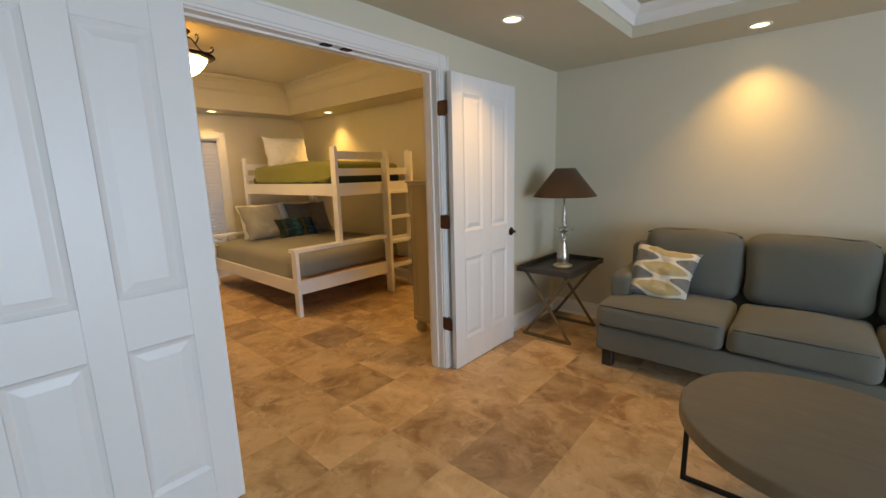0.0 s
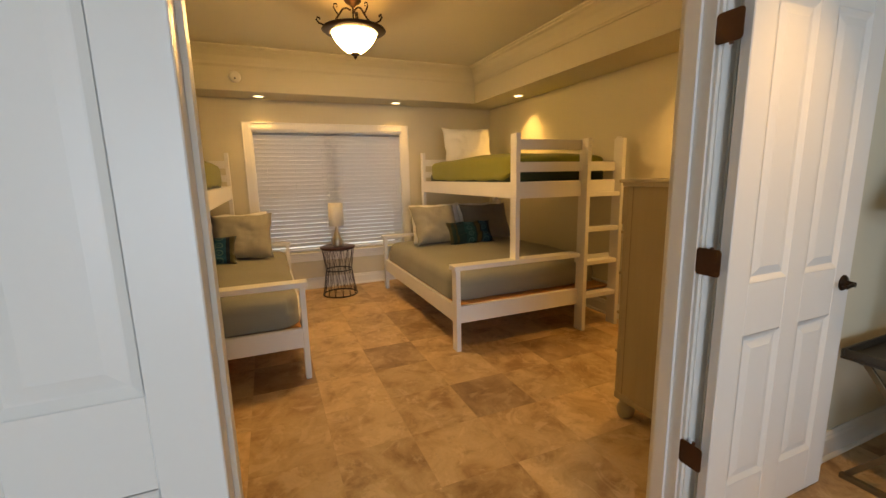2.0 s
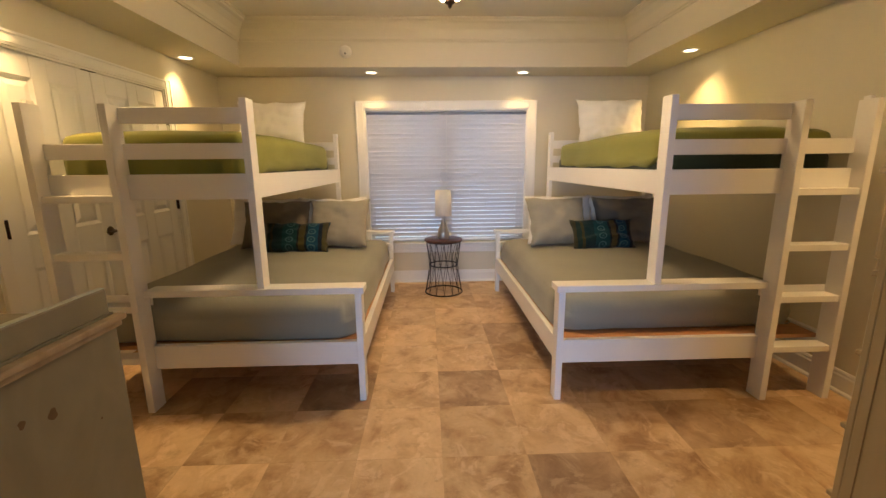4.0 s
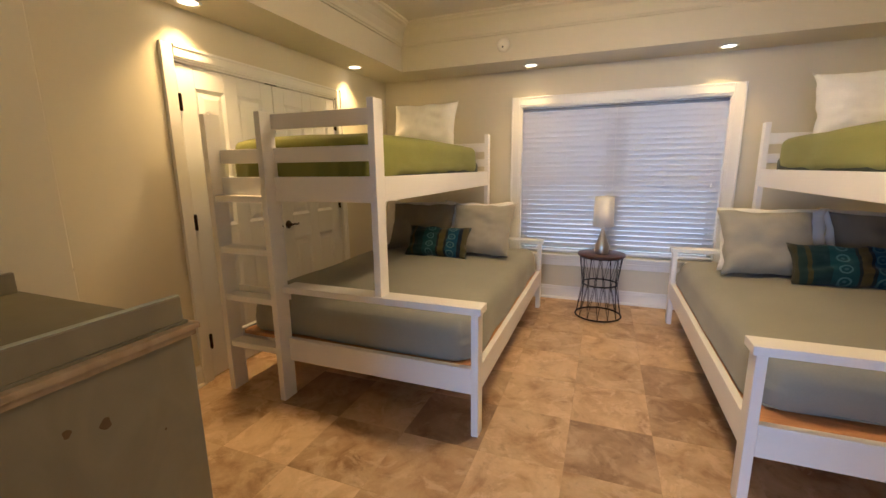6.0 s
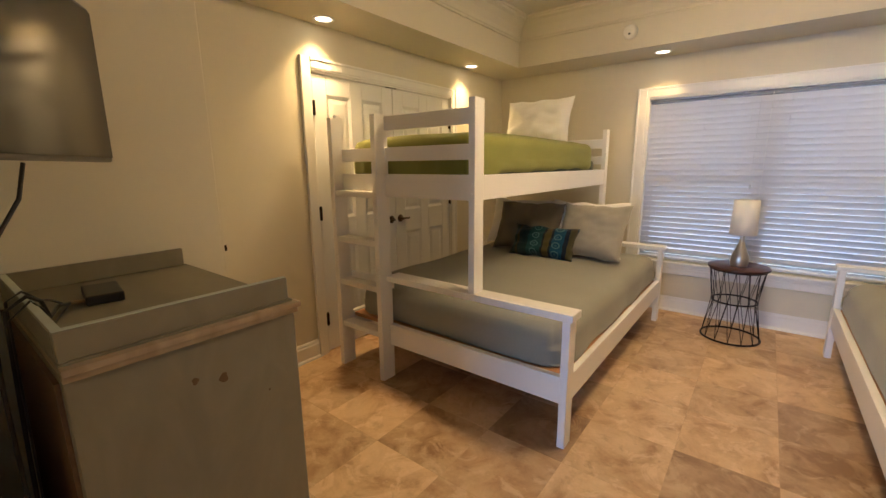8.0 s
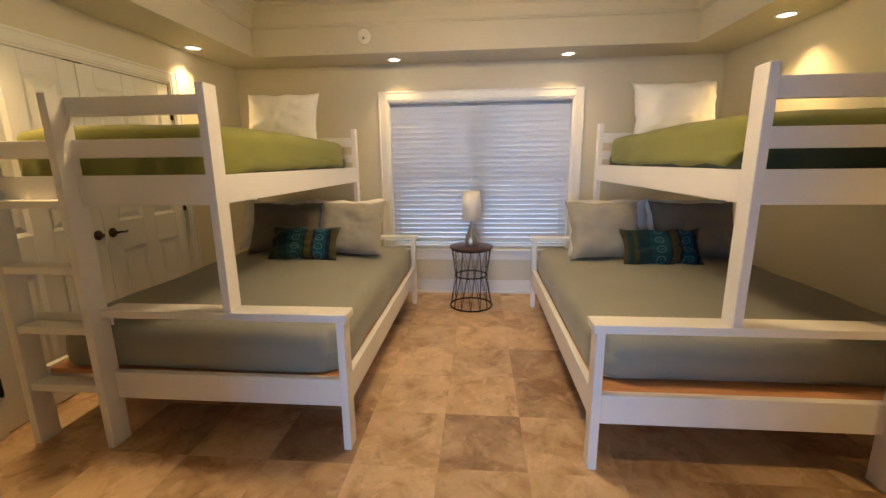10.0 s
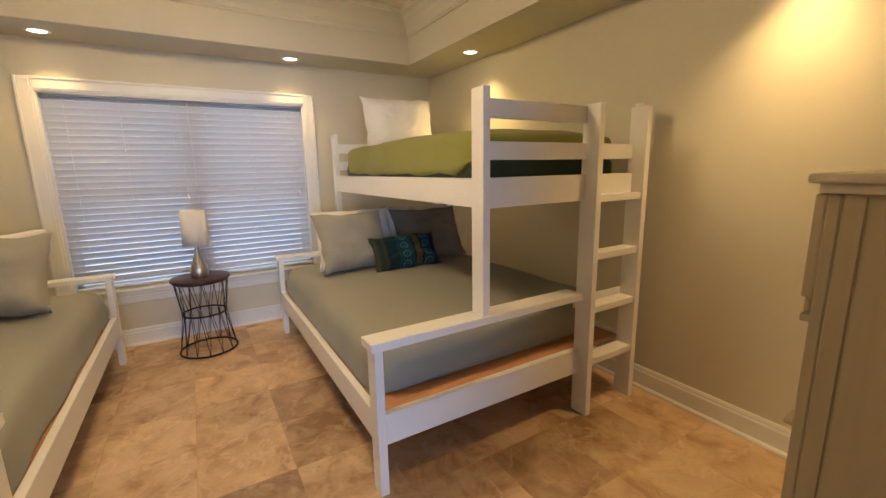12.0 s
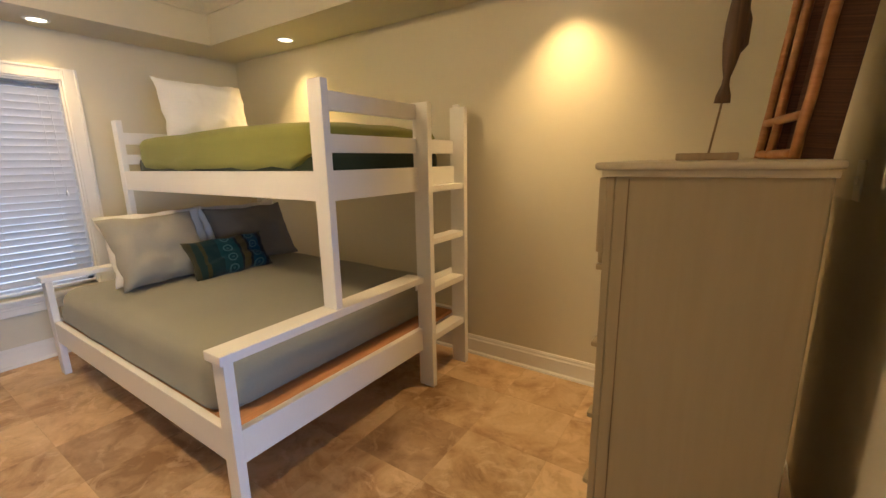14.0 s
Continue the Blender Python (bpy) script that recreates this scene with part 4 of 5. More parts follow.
        own.transform(Matrix.Translation((0.0025, s * (0.565 + u), dz)) @ Matrix.Rotation(radians(90), 4, "Y"))
        part("bolt", own, TRIM, b)
    return b


def place_soft(name, bm, material, x, y, z, label, category, group="", rz=0):
    return single(name, bm, material, pose(x, y, z, 0, 0, rz), label, category, group, smooth=True)


def bed_mattress(bm, lx, ly, z_hem, material, cover, x, y, z, label, group):
    """A mattress: its cover, and the stitched hem that runs round it near the foot."""
    t = thing("mattress", pose(x, y, z), label, "mattress", group)
    part(cover, bm, material, t, smooth=True)
    r, pts = 0.06, []
    for cx, cy, a0 in ((1, 1, 0), (-1, 1, 90), (-1, -1, 180), (1, -1, 270)):
        for k in range(5):
            a = radians(a0 + 22.5 * k)
            pts.append((cx * (lx / 2 - r) + r * math.cos(a), cy * (ly / 2 - r) + r * math.sin(a), z_hem))
    part("hem", tube(pts + pts[:1], 0.0045, 6), material, t, smooth=True)
    return t


def lean_pillow(w, h, t, x, y, z, lean, rz, material, label, seed, group="", category="pillow"):
    """A pillow standing on z, leaning back by so many degrees towards -x; rz turns it about z."""
    m = Matrix.Translation((x, y, z)) @ Matrix.Rotation(radians(rz), 4, "Z") @ Matrix.Rotation(radians(-lean), 4, "Y") @ Matrix.Rotation(radians(90), 4, "Z")
    return single("pillow", pillow_mesh(w, h, t, seed=seed), material, m, label, category, group, smooth=True)


def bed_dressing(x, y, s, seed, front, hang):
    yc = y + s * 0.80
    L = BED_L - 0.10 - front
    xc = x - front - L / 2
    bm = soft_box(L, 1.514, 0.238, 0.092, 28, 0.012, 3.4, seed, 0.028, low=0.02)
    for v in bm.verts:
        # softer, rounder foot end
        fx = min(1.0, max(0.0, (v.co.x - (L / 2 - 0.17)) / 0.17))
        fy = min(1.0, max(0.0, (abs(v.co.y) - 0.60) / 0.157))
        v.co.z *= 1 - 0.10 * fx * fx
        v.co.y *= 1 - 0.03 * fx * fx * fy
        dx, dy = (v.co.x - (L / 2 - 0.15)) / 0.15, (abs(v.co.y) - (0.757 - 0.15)) / 0.15
        if dx > 0 and dy > 0:
            k = max(dx, dy) / math.hypot(dx, dy)
            v.co.x = L / 2 - 0.15 + 0.15 * dx * k
            v.co.y = math.copysign(0.607 + 0.15 * dy * k, v.co.y)
        # tucked in towards the base
        low = max(0.0, 1 - v.co.z / 0.11)
        v.co.x -= (0.012 if hang else 0.035) * low * low * fx
    bed_mattress(bm, L - 0.06, 1.46, 0.016, SAGE, "coverlet", xc, yc, 0.359, "full mattress under a smooth sage-grey coverlet", "lower mattresses")
    # upper mattress with its dark printed sheet, and the green blanket over it
    yu = y + s * 1.075
    bm = soft_box(BED_L - 0.19, 0.93, 0.19, 0.05, 14, 0.004, 3.0, seed + 3)
    bed_mattress(bm, BED_L - 0.194, 0.926, 0.03, TEALPRINT_BASE, "fitted_sheet", x - BED_L / 2 - 0.01, yu, 1.223, "twin mattress in a dark green printed sheet", "upper mattresses")
    bm = soft_box(BED_L - 0.26, 0.955, 0.235, 0.06, 20, 0.011, 3.5, seed + 7, 0.055)
    for v in bm.verts:
        # hem raised at the foot, or hanging there in folds
        if not hang and v.co.x > 0.80 * (BED_L - 0.26) / 2 and v.co.z < 0.10:
            v.co.z += (0.10 - v.co.z) * min(1.0, (v.co.x / ((BED_L - 0.26) / 2) - 0.80) / 0.15)
        if hang and v.co.x > 0.75 * (BED_L - 0.26) / 2 and v.co.z < 0.12:
            v.co.z -= 0.075 * (0.12 - v.co.z) / 0.12
            v.co.x += 0.012 * math.sin(v.co.y * 41 + seed) + 0.006
        if v.co.z < 0.08:
            v.co.y *= 1 + 0.012 * math.sin(v.co.x * 17 + seed)
    place_soft("blanket", bm, GREEN, x - BED_L / 2 + (0.048 if hang else 0.015), yu, 1.300, "olive-green blanket spread over the upper bunk", "blanket", "upper blankets")
    lean_pillow(0.63, 0.46, 0.23, x - 1.75, y + s * (1.00 if s > 0 else 1.05), 1.490, 14, 0, WHITE_CLOTH, "plump white pillow upright on the upper bunk", seed + 1, "upper pillows")
    # lower pillows
    zt = 0.622
    lean_pillow(0.66, 0.46, 0.15, x - 1.63, y + s * 0.54, zt, 20, s * 4, WHITE_CLOTH, "white pillow behind a linen cushion", seed + 2, "white sleeping pillows")
    lean_pillow(0.66, 0.46, 0.15, x - 1.67, y + s * 1.16, zt, 22, 0, WHITE_CLOTH, "white pillow behind a taupe cushion", seed + 4, "white sleeping pillows")
    lean_pillow(0.56, 0.47, 0.21, x - 1.47, y + s * (0.48 if s > 0 else 0.45), zt, 27, s * 5, LINEN, "beige linen pillow leaning at the head of the bed", seed + 5, "linen pillows")
    lean_pillow(0.62, 0.46, 0.20, x - 1.52, y + s * (1.14 if s > 0 else 1.01), zt, 27, -s * 3, TAUPE, "dark taupe pillow leaning at the head of the bed", seed + 6, "taupe pillows")
    lean_pillow(0.58, 0.275, 0.14, x - 1.33, y + s * (0.825 if s > 0 else 0.775), zt - 0.008, 26, s * 4, PRINT, "teal lumbar cushion with banded folk print", seed + 8, "lumbar cushions", "cushion")


BXR, BXL, BYR, BYL = -3.725, -3.776, 2.257, 1.162
bunk_bed(BXR, BYR, 1, "white painted wooden bunk bed against the north wall")
bunk_bed(BXL, BYL, -1, "white painted wooden bunk bed before the closet doors")
bed_dressing(BXR, BYR, 1, 1.3, 0.13, False)
bed_dressing(BXL, BYL, -1, 8.9, 0.055, True)

# ---------------------------------------------------------------- wire side table between the beds, with its lamp
NX, NY = -5.865, 1.697
ns = thing("side_table", pose(NX, NY, 0), "round wire side table with a dark wooden top", "side table")
part("tabletop", lathe([(0.0, 0.585), (0.198, 0.585), (0.203, 0.581), (0.203, 0.569), (0.198, 0.565), (0.0, 0.565)], 40), MAHOG, ns, "dark mahogany top", True)
part("top_ring", ring(0.185, 0.558, 0.005), BLACKM, ns)
part("middle_ring", ring(0.150, 0.305, 0.0065), BLACKM, ns)
part("bottom_ring", ring(0.198, 0.008, 0.0075), BLACKM, ns)
NW = 14
for k in range(NW):
    a0, a1 = 2 * math.pi * k / NW, 2 * math.pi * (k + 0.5) / NW
    for e in (0.5, -0.5):
        a2 = a0 + 2 * math.pi * e / NW
        part("wire", tube([(0.183 * math.cos(a0), 0.183 * math.sin(a0), 0.557), (0.150 * math.cos(a2), 0.150 * math.sin(a2), 0.305)], 0.0024, 5), BLACKM, ns)
        part("wire", tube([(0.150 * math.cos(a2), 0.150 * math.sin(a2), 0.305), (0.197 * math.cos(a0), 0.197 * math.sin(a0), 0.008)], 0.0024, 5), BLACKM, ns)
tl = thing("table_lamp", pose(NX + 0.01, NY, 0.585), "small silver teardrop lamp with a linen drum shade", "table lamp")
part("base", lathe([(0.0, 0.0), (0.052, 0.0), (0.056, 0.006), (0.060, 0.03), (0.062, 0.055), (0.055, 0.085), (0.040, 0.125), (0.026, 0.165), (0.016, 0.20), (0.013, 0.22), (0.016, 0.228), (0.010, 0.24), (0.0, 0.242)], 32), SILVER, tl, smooth=True)
part("stem", tube([(0, 0, 0.235), (0, 0, 0.48)], 0.005, 8), SILVER, tl)
part("shade", lathe([(0.086, 0.245), (0.088, 0.245), (0.080, 0.505), (0.078, 0.505), (0.086, 0.245)], 36), LINSHADE, tl, smooth=True)
bm = bmesh.new()
for k in range(3):
    a = 2 * math.pi * k / 3
    tube([(0, 0, 0.475), (0.079 * math.cos(a), 0.079 * math.sin(a), 0.495)], 0.0016, 5, bm)
part("spider", bm, SILVER, tl)

# ---------------------------------------------------------------- tall dresser
DX0, DX1, DY0, DY1, DH = -2.573, -2.135, 2.717, 3.545, 1.309
dr = thing("tall_dresser", pose(0, 0, 0), "tall cream glazed chest of drawers on bun feet", "dresser")
part("body", box(DX0 + 0.02, DX1, DY0, DY1, 0.125, DH, 0.004), DRESSER, dr)
# top paler than the body: light from above put into its colour
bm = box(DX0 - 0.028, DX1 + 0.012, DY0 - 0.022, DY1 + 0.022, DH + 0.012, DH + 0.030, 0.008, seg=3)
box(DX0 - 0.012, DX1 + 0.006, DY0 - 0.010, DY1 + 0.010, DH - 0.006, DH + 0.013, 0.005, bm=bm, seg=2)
part("top", bm, TOPLIT_CREAM, dr, "cream top edge, paler as if lit from above")
# front stile with its groove, and the carved corbel
for y0 in (DY0, DY1 - 0.05):
    part("stile", box(DX0, DX0 + 0.021, y0, y0 + 0.05, 0.125, DH - 0.006, 0.003), DRESSER, dr)
    bm = box(DX0 - 0.020, DX0 + 0.001, y0 + 0.004, y0 + 0.046, 1.10, DH - 0.008, 0.006, seg=2)
    box(DX0 - 0.014, DX0 + 0.001, y0 + 0.008, y0 + 0.042, 1.07, 1.102, 0.006, bm=bm, seg=2)
    part("corbel", bm, DRESSER, dr)
part("groove", box(DX0 + 0.052, DX0 + 0.055, DY0 - 0.0015, DY0 + 0.001, 0.12, DH - 0.012), GLAZE, dr, "brown glaze line")
part("plinth", box(DX0 + 0.004, DX1 - 0.01, DY0 - 0.008, DY1 + 0.008, 0.112, 0.150, 0.008, seg=2), DRESSER, dr)
nd = 5
zb, zt_ = 0.165, DH - 0.02
for k in range(nd):
    z0 = zb + (zt_ - zb) * k / nd + 0.006
    z1 = zb + (zt_ - zb) * (k + 1) / nd - 0.006
    d = part("drawer", box(DX0 - 0.006, DX0 + 0.02, DY0 + 0.056, DY1 - 0.056, z0, z1, 0.005, seg=2), DRESSER, dr)
    for yy in (DY0 + 0.20, DY1 - 0.20):
        own = lathe([(0.0, 0.028), (0.012, 0.026), (0.016, 0.020), (0.012, 0.012), (0.006, 0.008), (0.007, 0.0)], 16)
        own.transform(Matrix.Translation((DX0 - 0.006, yy, (z0 + z1) / 2)) @ Matrix.Rotation(radians(-90), 4, "Y"))
        part("knob", own, GLAZE, d, "small brown glazed knob", True)
    bm = box(DX0 - 0.016, DX0 + 0.01, DY0 + 0.001, DY0 + 0.052, z1 - 0.006, z1 + 0.010, 0.005, seg=2)
    if k < nd - 1:
        part("rail_moulding", bm, DRESSER, dr)
    else:
        bm.free()
for xx in (DX0 + 0.050, DX1 - 0.055):
    for yy in (DY0 + 0.040, DY1 - 0.040):
        part("bun_foot", lathe([(0.0, 0.0), (0.026, 0.0), (0.038, 0.010), (0.046, 0.032), (0.048, 0.050), (0.042, 0.072), (0.028, 0.088), (0.036, 0.098), (0.038, 0.116), (0.0, 0.116)], 24, None, xx, yy), DRESSER, dr, smooth=True)

# carved fish on its stand
FX, FY, FZ = -2.368, 2.985, DH + 0.030
fs = thing("fish_sculpture", pose(FX, FY, FZ), "carved brown wooden fish on a rod and block", "sculpture")
part("base", box(-0.075, 0.072, -0.035, 0.035, 0, 0.020, 0.002), TANWOOD, fs, "pale wooden block")
tip = Vector((0.020, 0, 0.155))
part("rod", tube([(0.002, 0, 0.018), tip], 0.0028, 7), GLAZE, fs)
own = bmesh.new()
axis = Vector((0.022, 0, 0.34)).normalized()
side_v = Vector((axis.z, 0, -axis.x))
prof = [(0.0, 0.030, 0.006), (0.02, 0.027, 0.007), (0.045, 0.015, 0.008), (0.065, 0.013, 0.010), (0.10, 0.026, 0.016), (0.15, 0.037, 0.022), (0.20, 0.039, 0.024), (0.25, 0.034, 0.022), (0.29, 0.024, 0.017), (0.32, 0.013, 0.010), (0.335, 0.004, 0.004)]
rings_ = []
for l, wx, wy in prof:
    c = tip - axis * 0.004 + axis * l
    rings_.append([own.verts.new(c + side_v * (0.64 * wx * math.cos(q)) + Vector((0, 1, 0)) * (wy * math.sin(q))) for q in [2 * math.pi * k / 16 for k in range(16)]])
for a, b2 in zip(rings_, rings_[1:]):
    for k in range(16):
        own.faces.new((a[k], a[(k + 1) % 16], b2[(k + 1) % 16], b2[k]))
own.faces.new(rings_[0][::-1])
own.faces.new(rings_[-1])
part("fish", own, FISHW, fs, "dark carved wooden fish, head up", True)
bm = bmesh.new()
c = tip + axis * 0.17
vs = [bm.verts.new(c + side_v * a + axis * b + Vector((0, y, 0))) for y in (-0.003, 0.003) for a, b in ((0.021, -0.05), (0.034, -0.03), (0.032, 0.03), (0.021, 0.06))]
bm.faces.new(vs[:4]); bm.faces.new(vs[4:][::-1])
for k in range(4):
    bm.faces.new((vs[k], vs[(k + 1) % 4], vs[4 + (k + 1) % 4], vs[4 + k]))
part("fin", bm, FISHW, fs)

# woven wall box with stick edges, leaning on the dresser
wb = thing("woven_art_box", Matrix.Translation((-2.180, 2.975, DH + 0.031)) @ Matrix.Rotation(radians(9), 4, "Z") @ Matrix.Rotation(radians(5.5), 4, "Y"), "woven reed shadow box edged with bamboo sticks", "wall art")
AW, AH, AD = 0.35, 0.62, 0.078
part("side_panel", box(0.004, AD, 0.0, 0.010, 0.0, AH, 0.001), WOVEN, wb)
part("side_panel", box(0.004, AD, AW - 0.010, AW, 0.0, AH, 0.001), WOVEN, wb)
part("top_panel", box(0.004, AD, 0.010, AW - 0.010, AH - 0.010, AH, 0.001), WOVEN, wb)
part("bottom_panel", box(0.004, AD, 0.010, AW - 0.010, 0.0, 0.010, 0.001), WOVEN, wb)
part("back_panel", box(AD - 0.015, AD - 0.006, 0.010, AW - 0.010, 0.010, AH - 0.010, 0.0), WOVEN, wb)
for p, q in (((0, 0, 0), (0, 0, AH)), ((0, AW, 0), (0, AW, AH)), ((0, 0, 0.012), (0, AW, 0.012)), ((0, 0, AH - 0.012), (0, AW, AH - 0.012)),
             ((0, 0, 0.11), (0, AW, 0.11)), ((0, AW - 0.12, 0), (0, AW - 0.12, AH))):
    pts = [Vector(p).lerp(Vector(q), k / 8) + Vector((0.004 * noise.noise(Vector((k * 1.7, p[1] * 9, p[2] * 7))), 0.004 * noise.noise(Vector((k * 1.3, 4, p[2]))), 0)) for k in range(9)]
    part("stick", tube(pts, 0.0125, 8), STICK, wb, smooth=True)

# ---------------------------------------------------------------- low dresser with a tray top
QX0, QX1, QY0, QY1, QZ = -2.724, -2.155, -0.19, 0.635, 0.925
lo = thing("low_dresser", pose(0, 0, 0), "sage-grey painted low dresser with a raised tray rim", "dresser")
part("body", box(QX0, QX1, QY0, QY1, 0.0, QZ, 0.004), SAGEWOOD, lo)
part("moulding", box(QX0 - 0.013, QX1, QY0 - 0.004, QY1 + 0.024, QZ + 0.0005, QZ + 0.018, 0.005, seg=2), TANWOOD, lo, "tan edge moulding")
part("moulding", box(QX0 - 0.006, QX1, QY0 - 0.002, QY1 + 0.014, QZ - 0.018, QZ - 0.0005, 0.006, seg=2), TANWOOD, lo)
part("tray_bottom", box(QX0 + 0.004, QX1, QY0, QY1, QZ + 0.0185, QZ + 0.026, 0.001), SAGEWOOD, lo)
part("rim", box(QX0 + 0.016, QX1, QY1 - 0.022, QY1, QZ + 0.0265, QZ + 0.098, 0.003), SAGEWOOD, lo)
part("rim", box(QX0 + 0.016, QX1, QY0, QY0 + 0.022, QZ + 0.0265, QZ + 0.098, 0.003), SAGEWOOD, lo)
part("rim", box(QX1 - 0.022, QX1, QY0 + 0.0225, QY1 - 0.0225, QZ + 0.0265, QZ + 0.098, 0.003), SAGEWOOD, lo)
part("worn_edge", box(QX0 + 0.018, QX1 - 0.001, QY1 - 0.020, QY1 - 0.002, QZ + 0.0985, QZ + 0.1005, 0.0005), PALEEDGE, lo, "worn pale-green rim edge")
part("worn_edge", box(QX1 - 0.020, QX1 - 0.002, QY0 + 0.023, QY1 - 0.021, QZ + 0.0985, QZ + 0.1005, 0.0005), PALEEDGE, lo)
for kx, kz, r in ((-2.413, 0.798, 0.0085), (-2.487, 0.778, 0.012), (-2.617, 0.68, 0.003)):
    own = bmesh.new()
    ctr = own.verts.new((0, 0, 0.0006))
    vs = [own.verts.new((r * (1 + 0.25 * math.sin(3 * a + kx * 40)) * math.cos(a), 1.25 * r * math.sin(a), 0.0002)) for a in [2 * math.pi * k / 18 for k in range(18)]]
    for k in range(18):
        own.faces.new((ctr, vs[k], vs[(k + 1) % 18]))
    own.transform(Matrix.Translation((kx, QY1 + 0.0004, kz)) @ Matrix.Rotation(radians(-90), 4, "X"))
    part("knot", own, KNOT, lo, "brown wood knot showing through")
for k in range(3):
    z0, z1 = 0.07 + 0.28 * k, 0.07 + 0.28 * k + 0.265
    d = part("drawer", box(QX0 - 0.014, QX0 + 0.001, QY0 + 0.04, QY1 - 0.04, z0, z1, 0.004, seg=2), SAGEWOOD, lo)
    for yy in (QY0 + 0.22, QY1 - 0.22):
        own = lathe([(0.0, 0.026), (0.012, 0.024), (0.015, 0.018), (0.006, 0.008), (0.007, 0.0)], 14)
        own.transform(Matrix.Translation((QX0 - 0.014, yy, (z0 + z1) / 2)) @ Matrix.Rotation(radians(-90), 4, "Y"))
        part("knob", own, GLAZE, d, smooth=True)
part("back_board", box(QX1 + 0.0005, QX1 + 0.010, QY0 + 0.01, QY1 - 0.01, 0.02, QZ - 0.02), KNOT, lo, "dark unpainted back board")

# cable box and its leads on the tray
ZT = QZ + 0.0265
cbx = thing("cable_box", Matrix.Translation((-2.358, 0.118, ZT)) @ Matrix.Rotation(radians(-8), 4, "Z"), "small black plastic cable box", "cable box")
part("case", box(-0.048, 0.048, -0.090, 0.090, 0, 0.030, 0.006, seg=2), PLASTIC_B, cbx)
part("plug", box(0.048, 0.085, 0.042, 0.060, 0.008, 0.017, 0.002), TANWOOD, cbx, "amber plug")
cab = thing("cable", I, "black cables running behind the dresser", "cable")
part("lead", tube([(-2.272, 0.155, ZT + 0.012), (-2.235, 0.205, ZT + 0.022), (-2.205, 0.27, ZT + 0.012), (-2.19, 0.30, ZT + 0.07), (-2.163, 0.31, ZT + 0.09), (-2.12, 0.31, ZT + 0.06), (-2.105, 0.31, 0.6), (-2.09, 0.3, 0.03)], 0.0055, 7), PLASTIC_B, cab, smooth=True)
part("lead", tube([(-2.262, 0.172, ZT + 0.010), (-2.23, 0.15, ZT + 0.03), (-2.20, 0.20, ZT + 0.05), (-2.163, 0.24, ZT + 0.09), (-2.13, 0.245, ZT + 0.07), (-2.105, 0.25, 0.5), (-2.09, 0.25, 0.03)], 0.0035, 7), PLASTIC_B, cab, smooth=True)
part("lead", tube([(-2.275, 0.145, ZT + 0.012), (-2.24, 0.23, ZT + 0.008), (-2.20, 0.335, ZT + 0.006), (-2.185, 0.36, ZT + 0.06), (-2.163, 0.37, ZT + 0.09), (-2.12, 0.37, ZT + 0.05), (-2.105, 0.37, 0.4), (-2.09, 0.36, 0.03)], 0.003, 7), PLASTIC_B, cab, smooth=True)
hk = thing("wall_hook", pose(-3.105, LEFT_Y, 0.904), "tiny dark metal hook on the cream wall", "hook")
part("plate", box(-0.006, 0.006, 0.0, 0.003, -0.018, 0.018, 0.001), BRONZE, hk)
part("prong", tube([(0, 0.003, -0.004), (0, 0.014, -0.008), (0, 0.016, 0.004)], 0.0028, 6), BRONZE, hk, smooth=True)

# switch plate on the door wall, behind the tall dresser
sp = thing("light_switch", pose(DOOR_X0, 3.253, 1.274), "small white light switch plate on the wall", "light switch")
part("plate", box(-0.006, 0.0, -0.035, 0.035, -0.058, 0.058, 0.002), PLASTIC_W, sp)
part("toggle", box(-0.014, -0.006, -0.005, 0.005, -0.012, 0.012, 0.002), PLASTIC_W, sp)

# television on a swing arm, turned towards the beds
R2, L2 = Vector((-2.46, 0.05)), Vector((-2.035, 0.70))
run = R2 - L2
tv_ang = math.atan2(run.y, run.x)
tv = thing("television", Matrix.Translation((L2.x, L2.y, 1.385)) @ Matrix.Rotation(tv_ang, 4, "Z"), "flat grey-backed television on a swing arm", "television")
TW = run.length
part("back_shell", box(0, TW, 0.0, 0.022, 0, 0.47, 0.008, seg=3), TVGREY, tv, "matt grey back shell")
part("back_bulge", box(0.16, TW - 0.16, 0.022, 0.046, 0.05, 0.40, 0.008, seg=2), TVGREY, tv)
part("screen", box(0.012, TW - 0.012, -0.006, 0.0, 0.014, 0.456, 0.001), SCREEN, tv, "dark glossy screen")
br = thing("wall_bracket", I, "black steel swing arm on the wall", "wall bracket")
part("wall_plate", box(DOOR_X0 - 0.012, DOOR_X0, 0.30, 0.38, 1.52, 1.72, 0.002), PLASTIC_B, br)
mid_tv = tv.matrix_basis @ Vector((TW / 2, 0.05, 0.235))
part("arm", bar((DOOR_X0 - 0.012, 0.34, 1.62), mid_tv, 0.03, 0.03), PLASTIC_B, br)
part("lead", tube([(-2.19, 0.46, 1.38), (-2.17, 0.47, 1.30), (-2.12, 0.50, 1.22), (-2.085, 0.54, 1.12), (-2.075, 0.55, 0.9), (-2.07, 0.55, 0.1)], 0.0045, 7), PLASTIC_B, cab, smooth=True)
wp = thing("wall_hook", pose(-3.02, LEFT_Y, 0.94), "tiny dark plug on the wall", "wall plug")
part("plug", box(-0.008, 0.008, 0, 0.02, -0.018, 0.018, 0.003), GLAZE, wp)

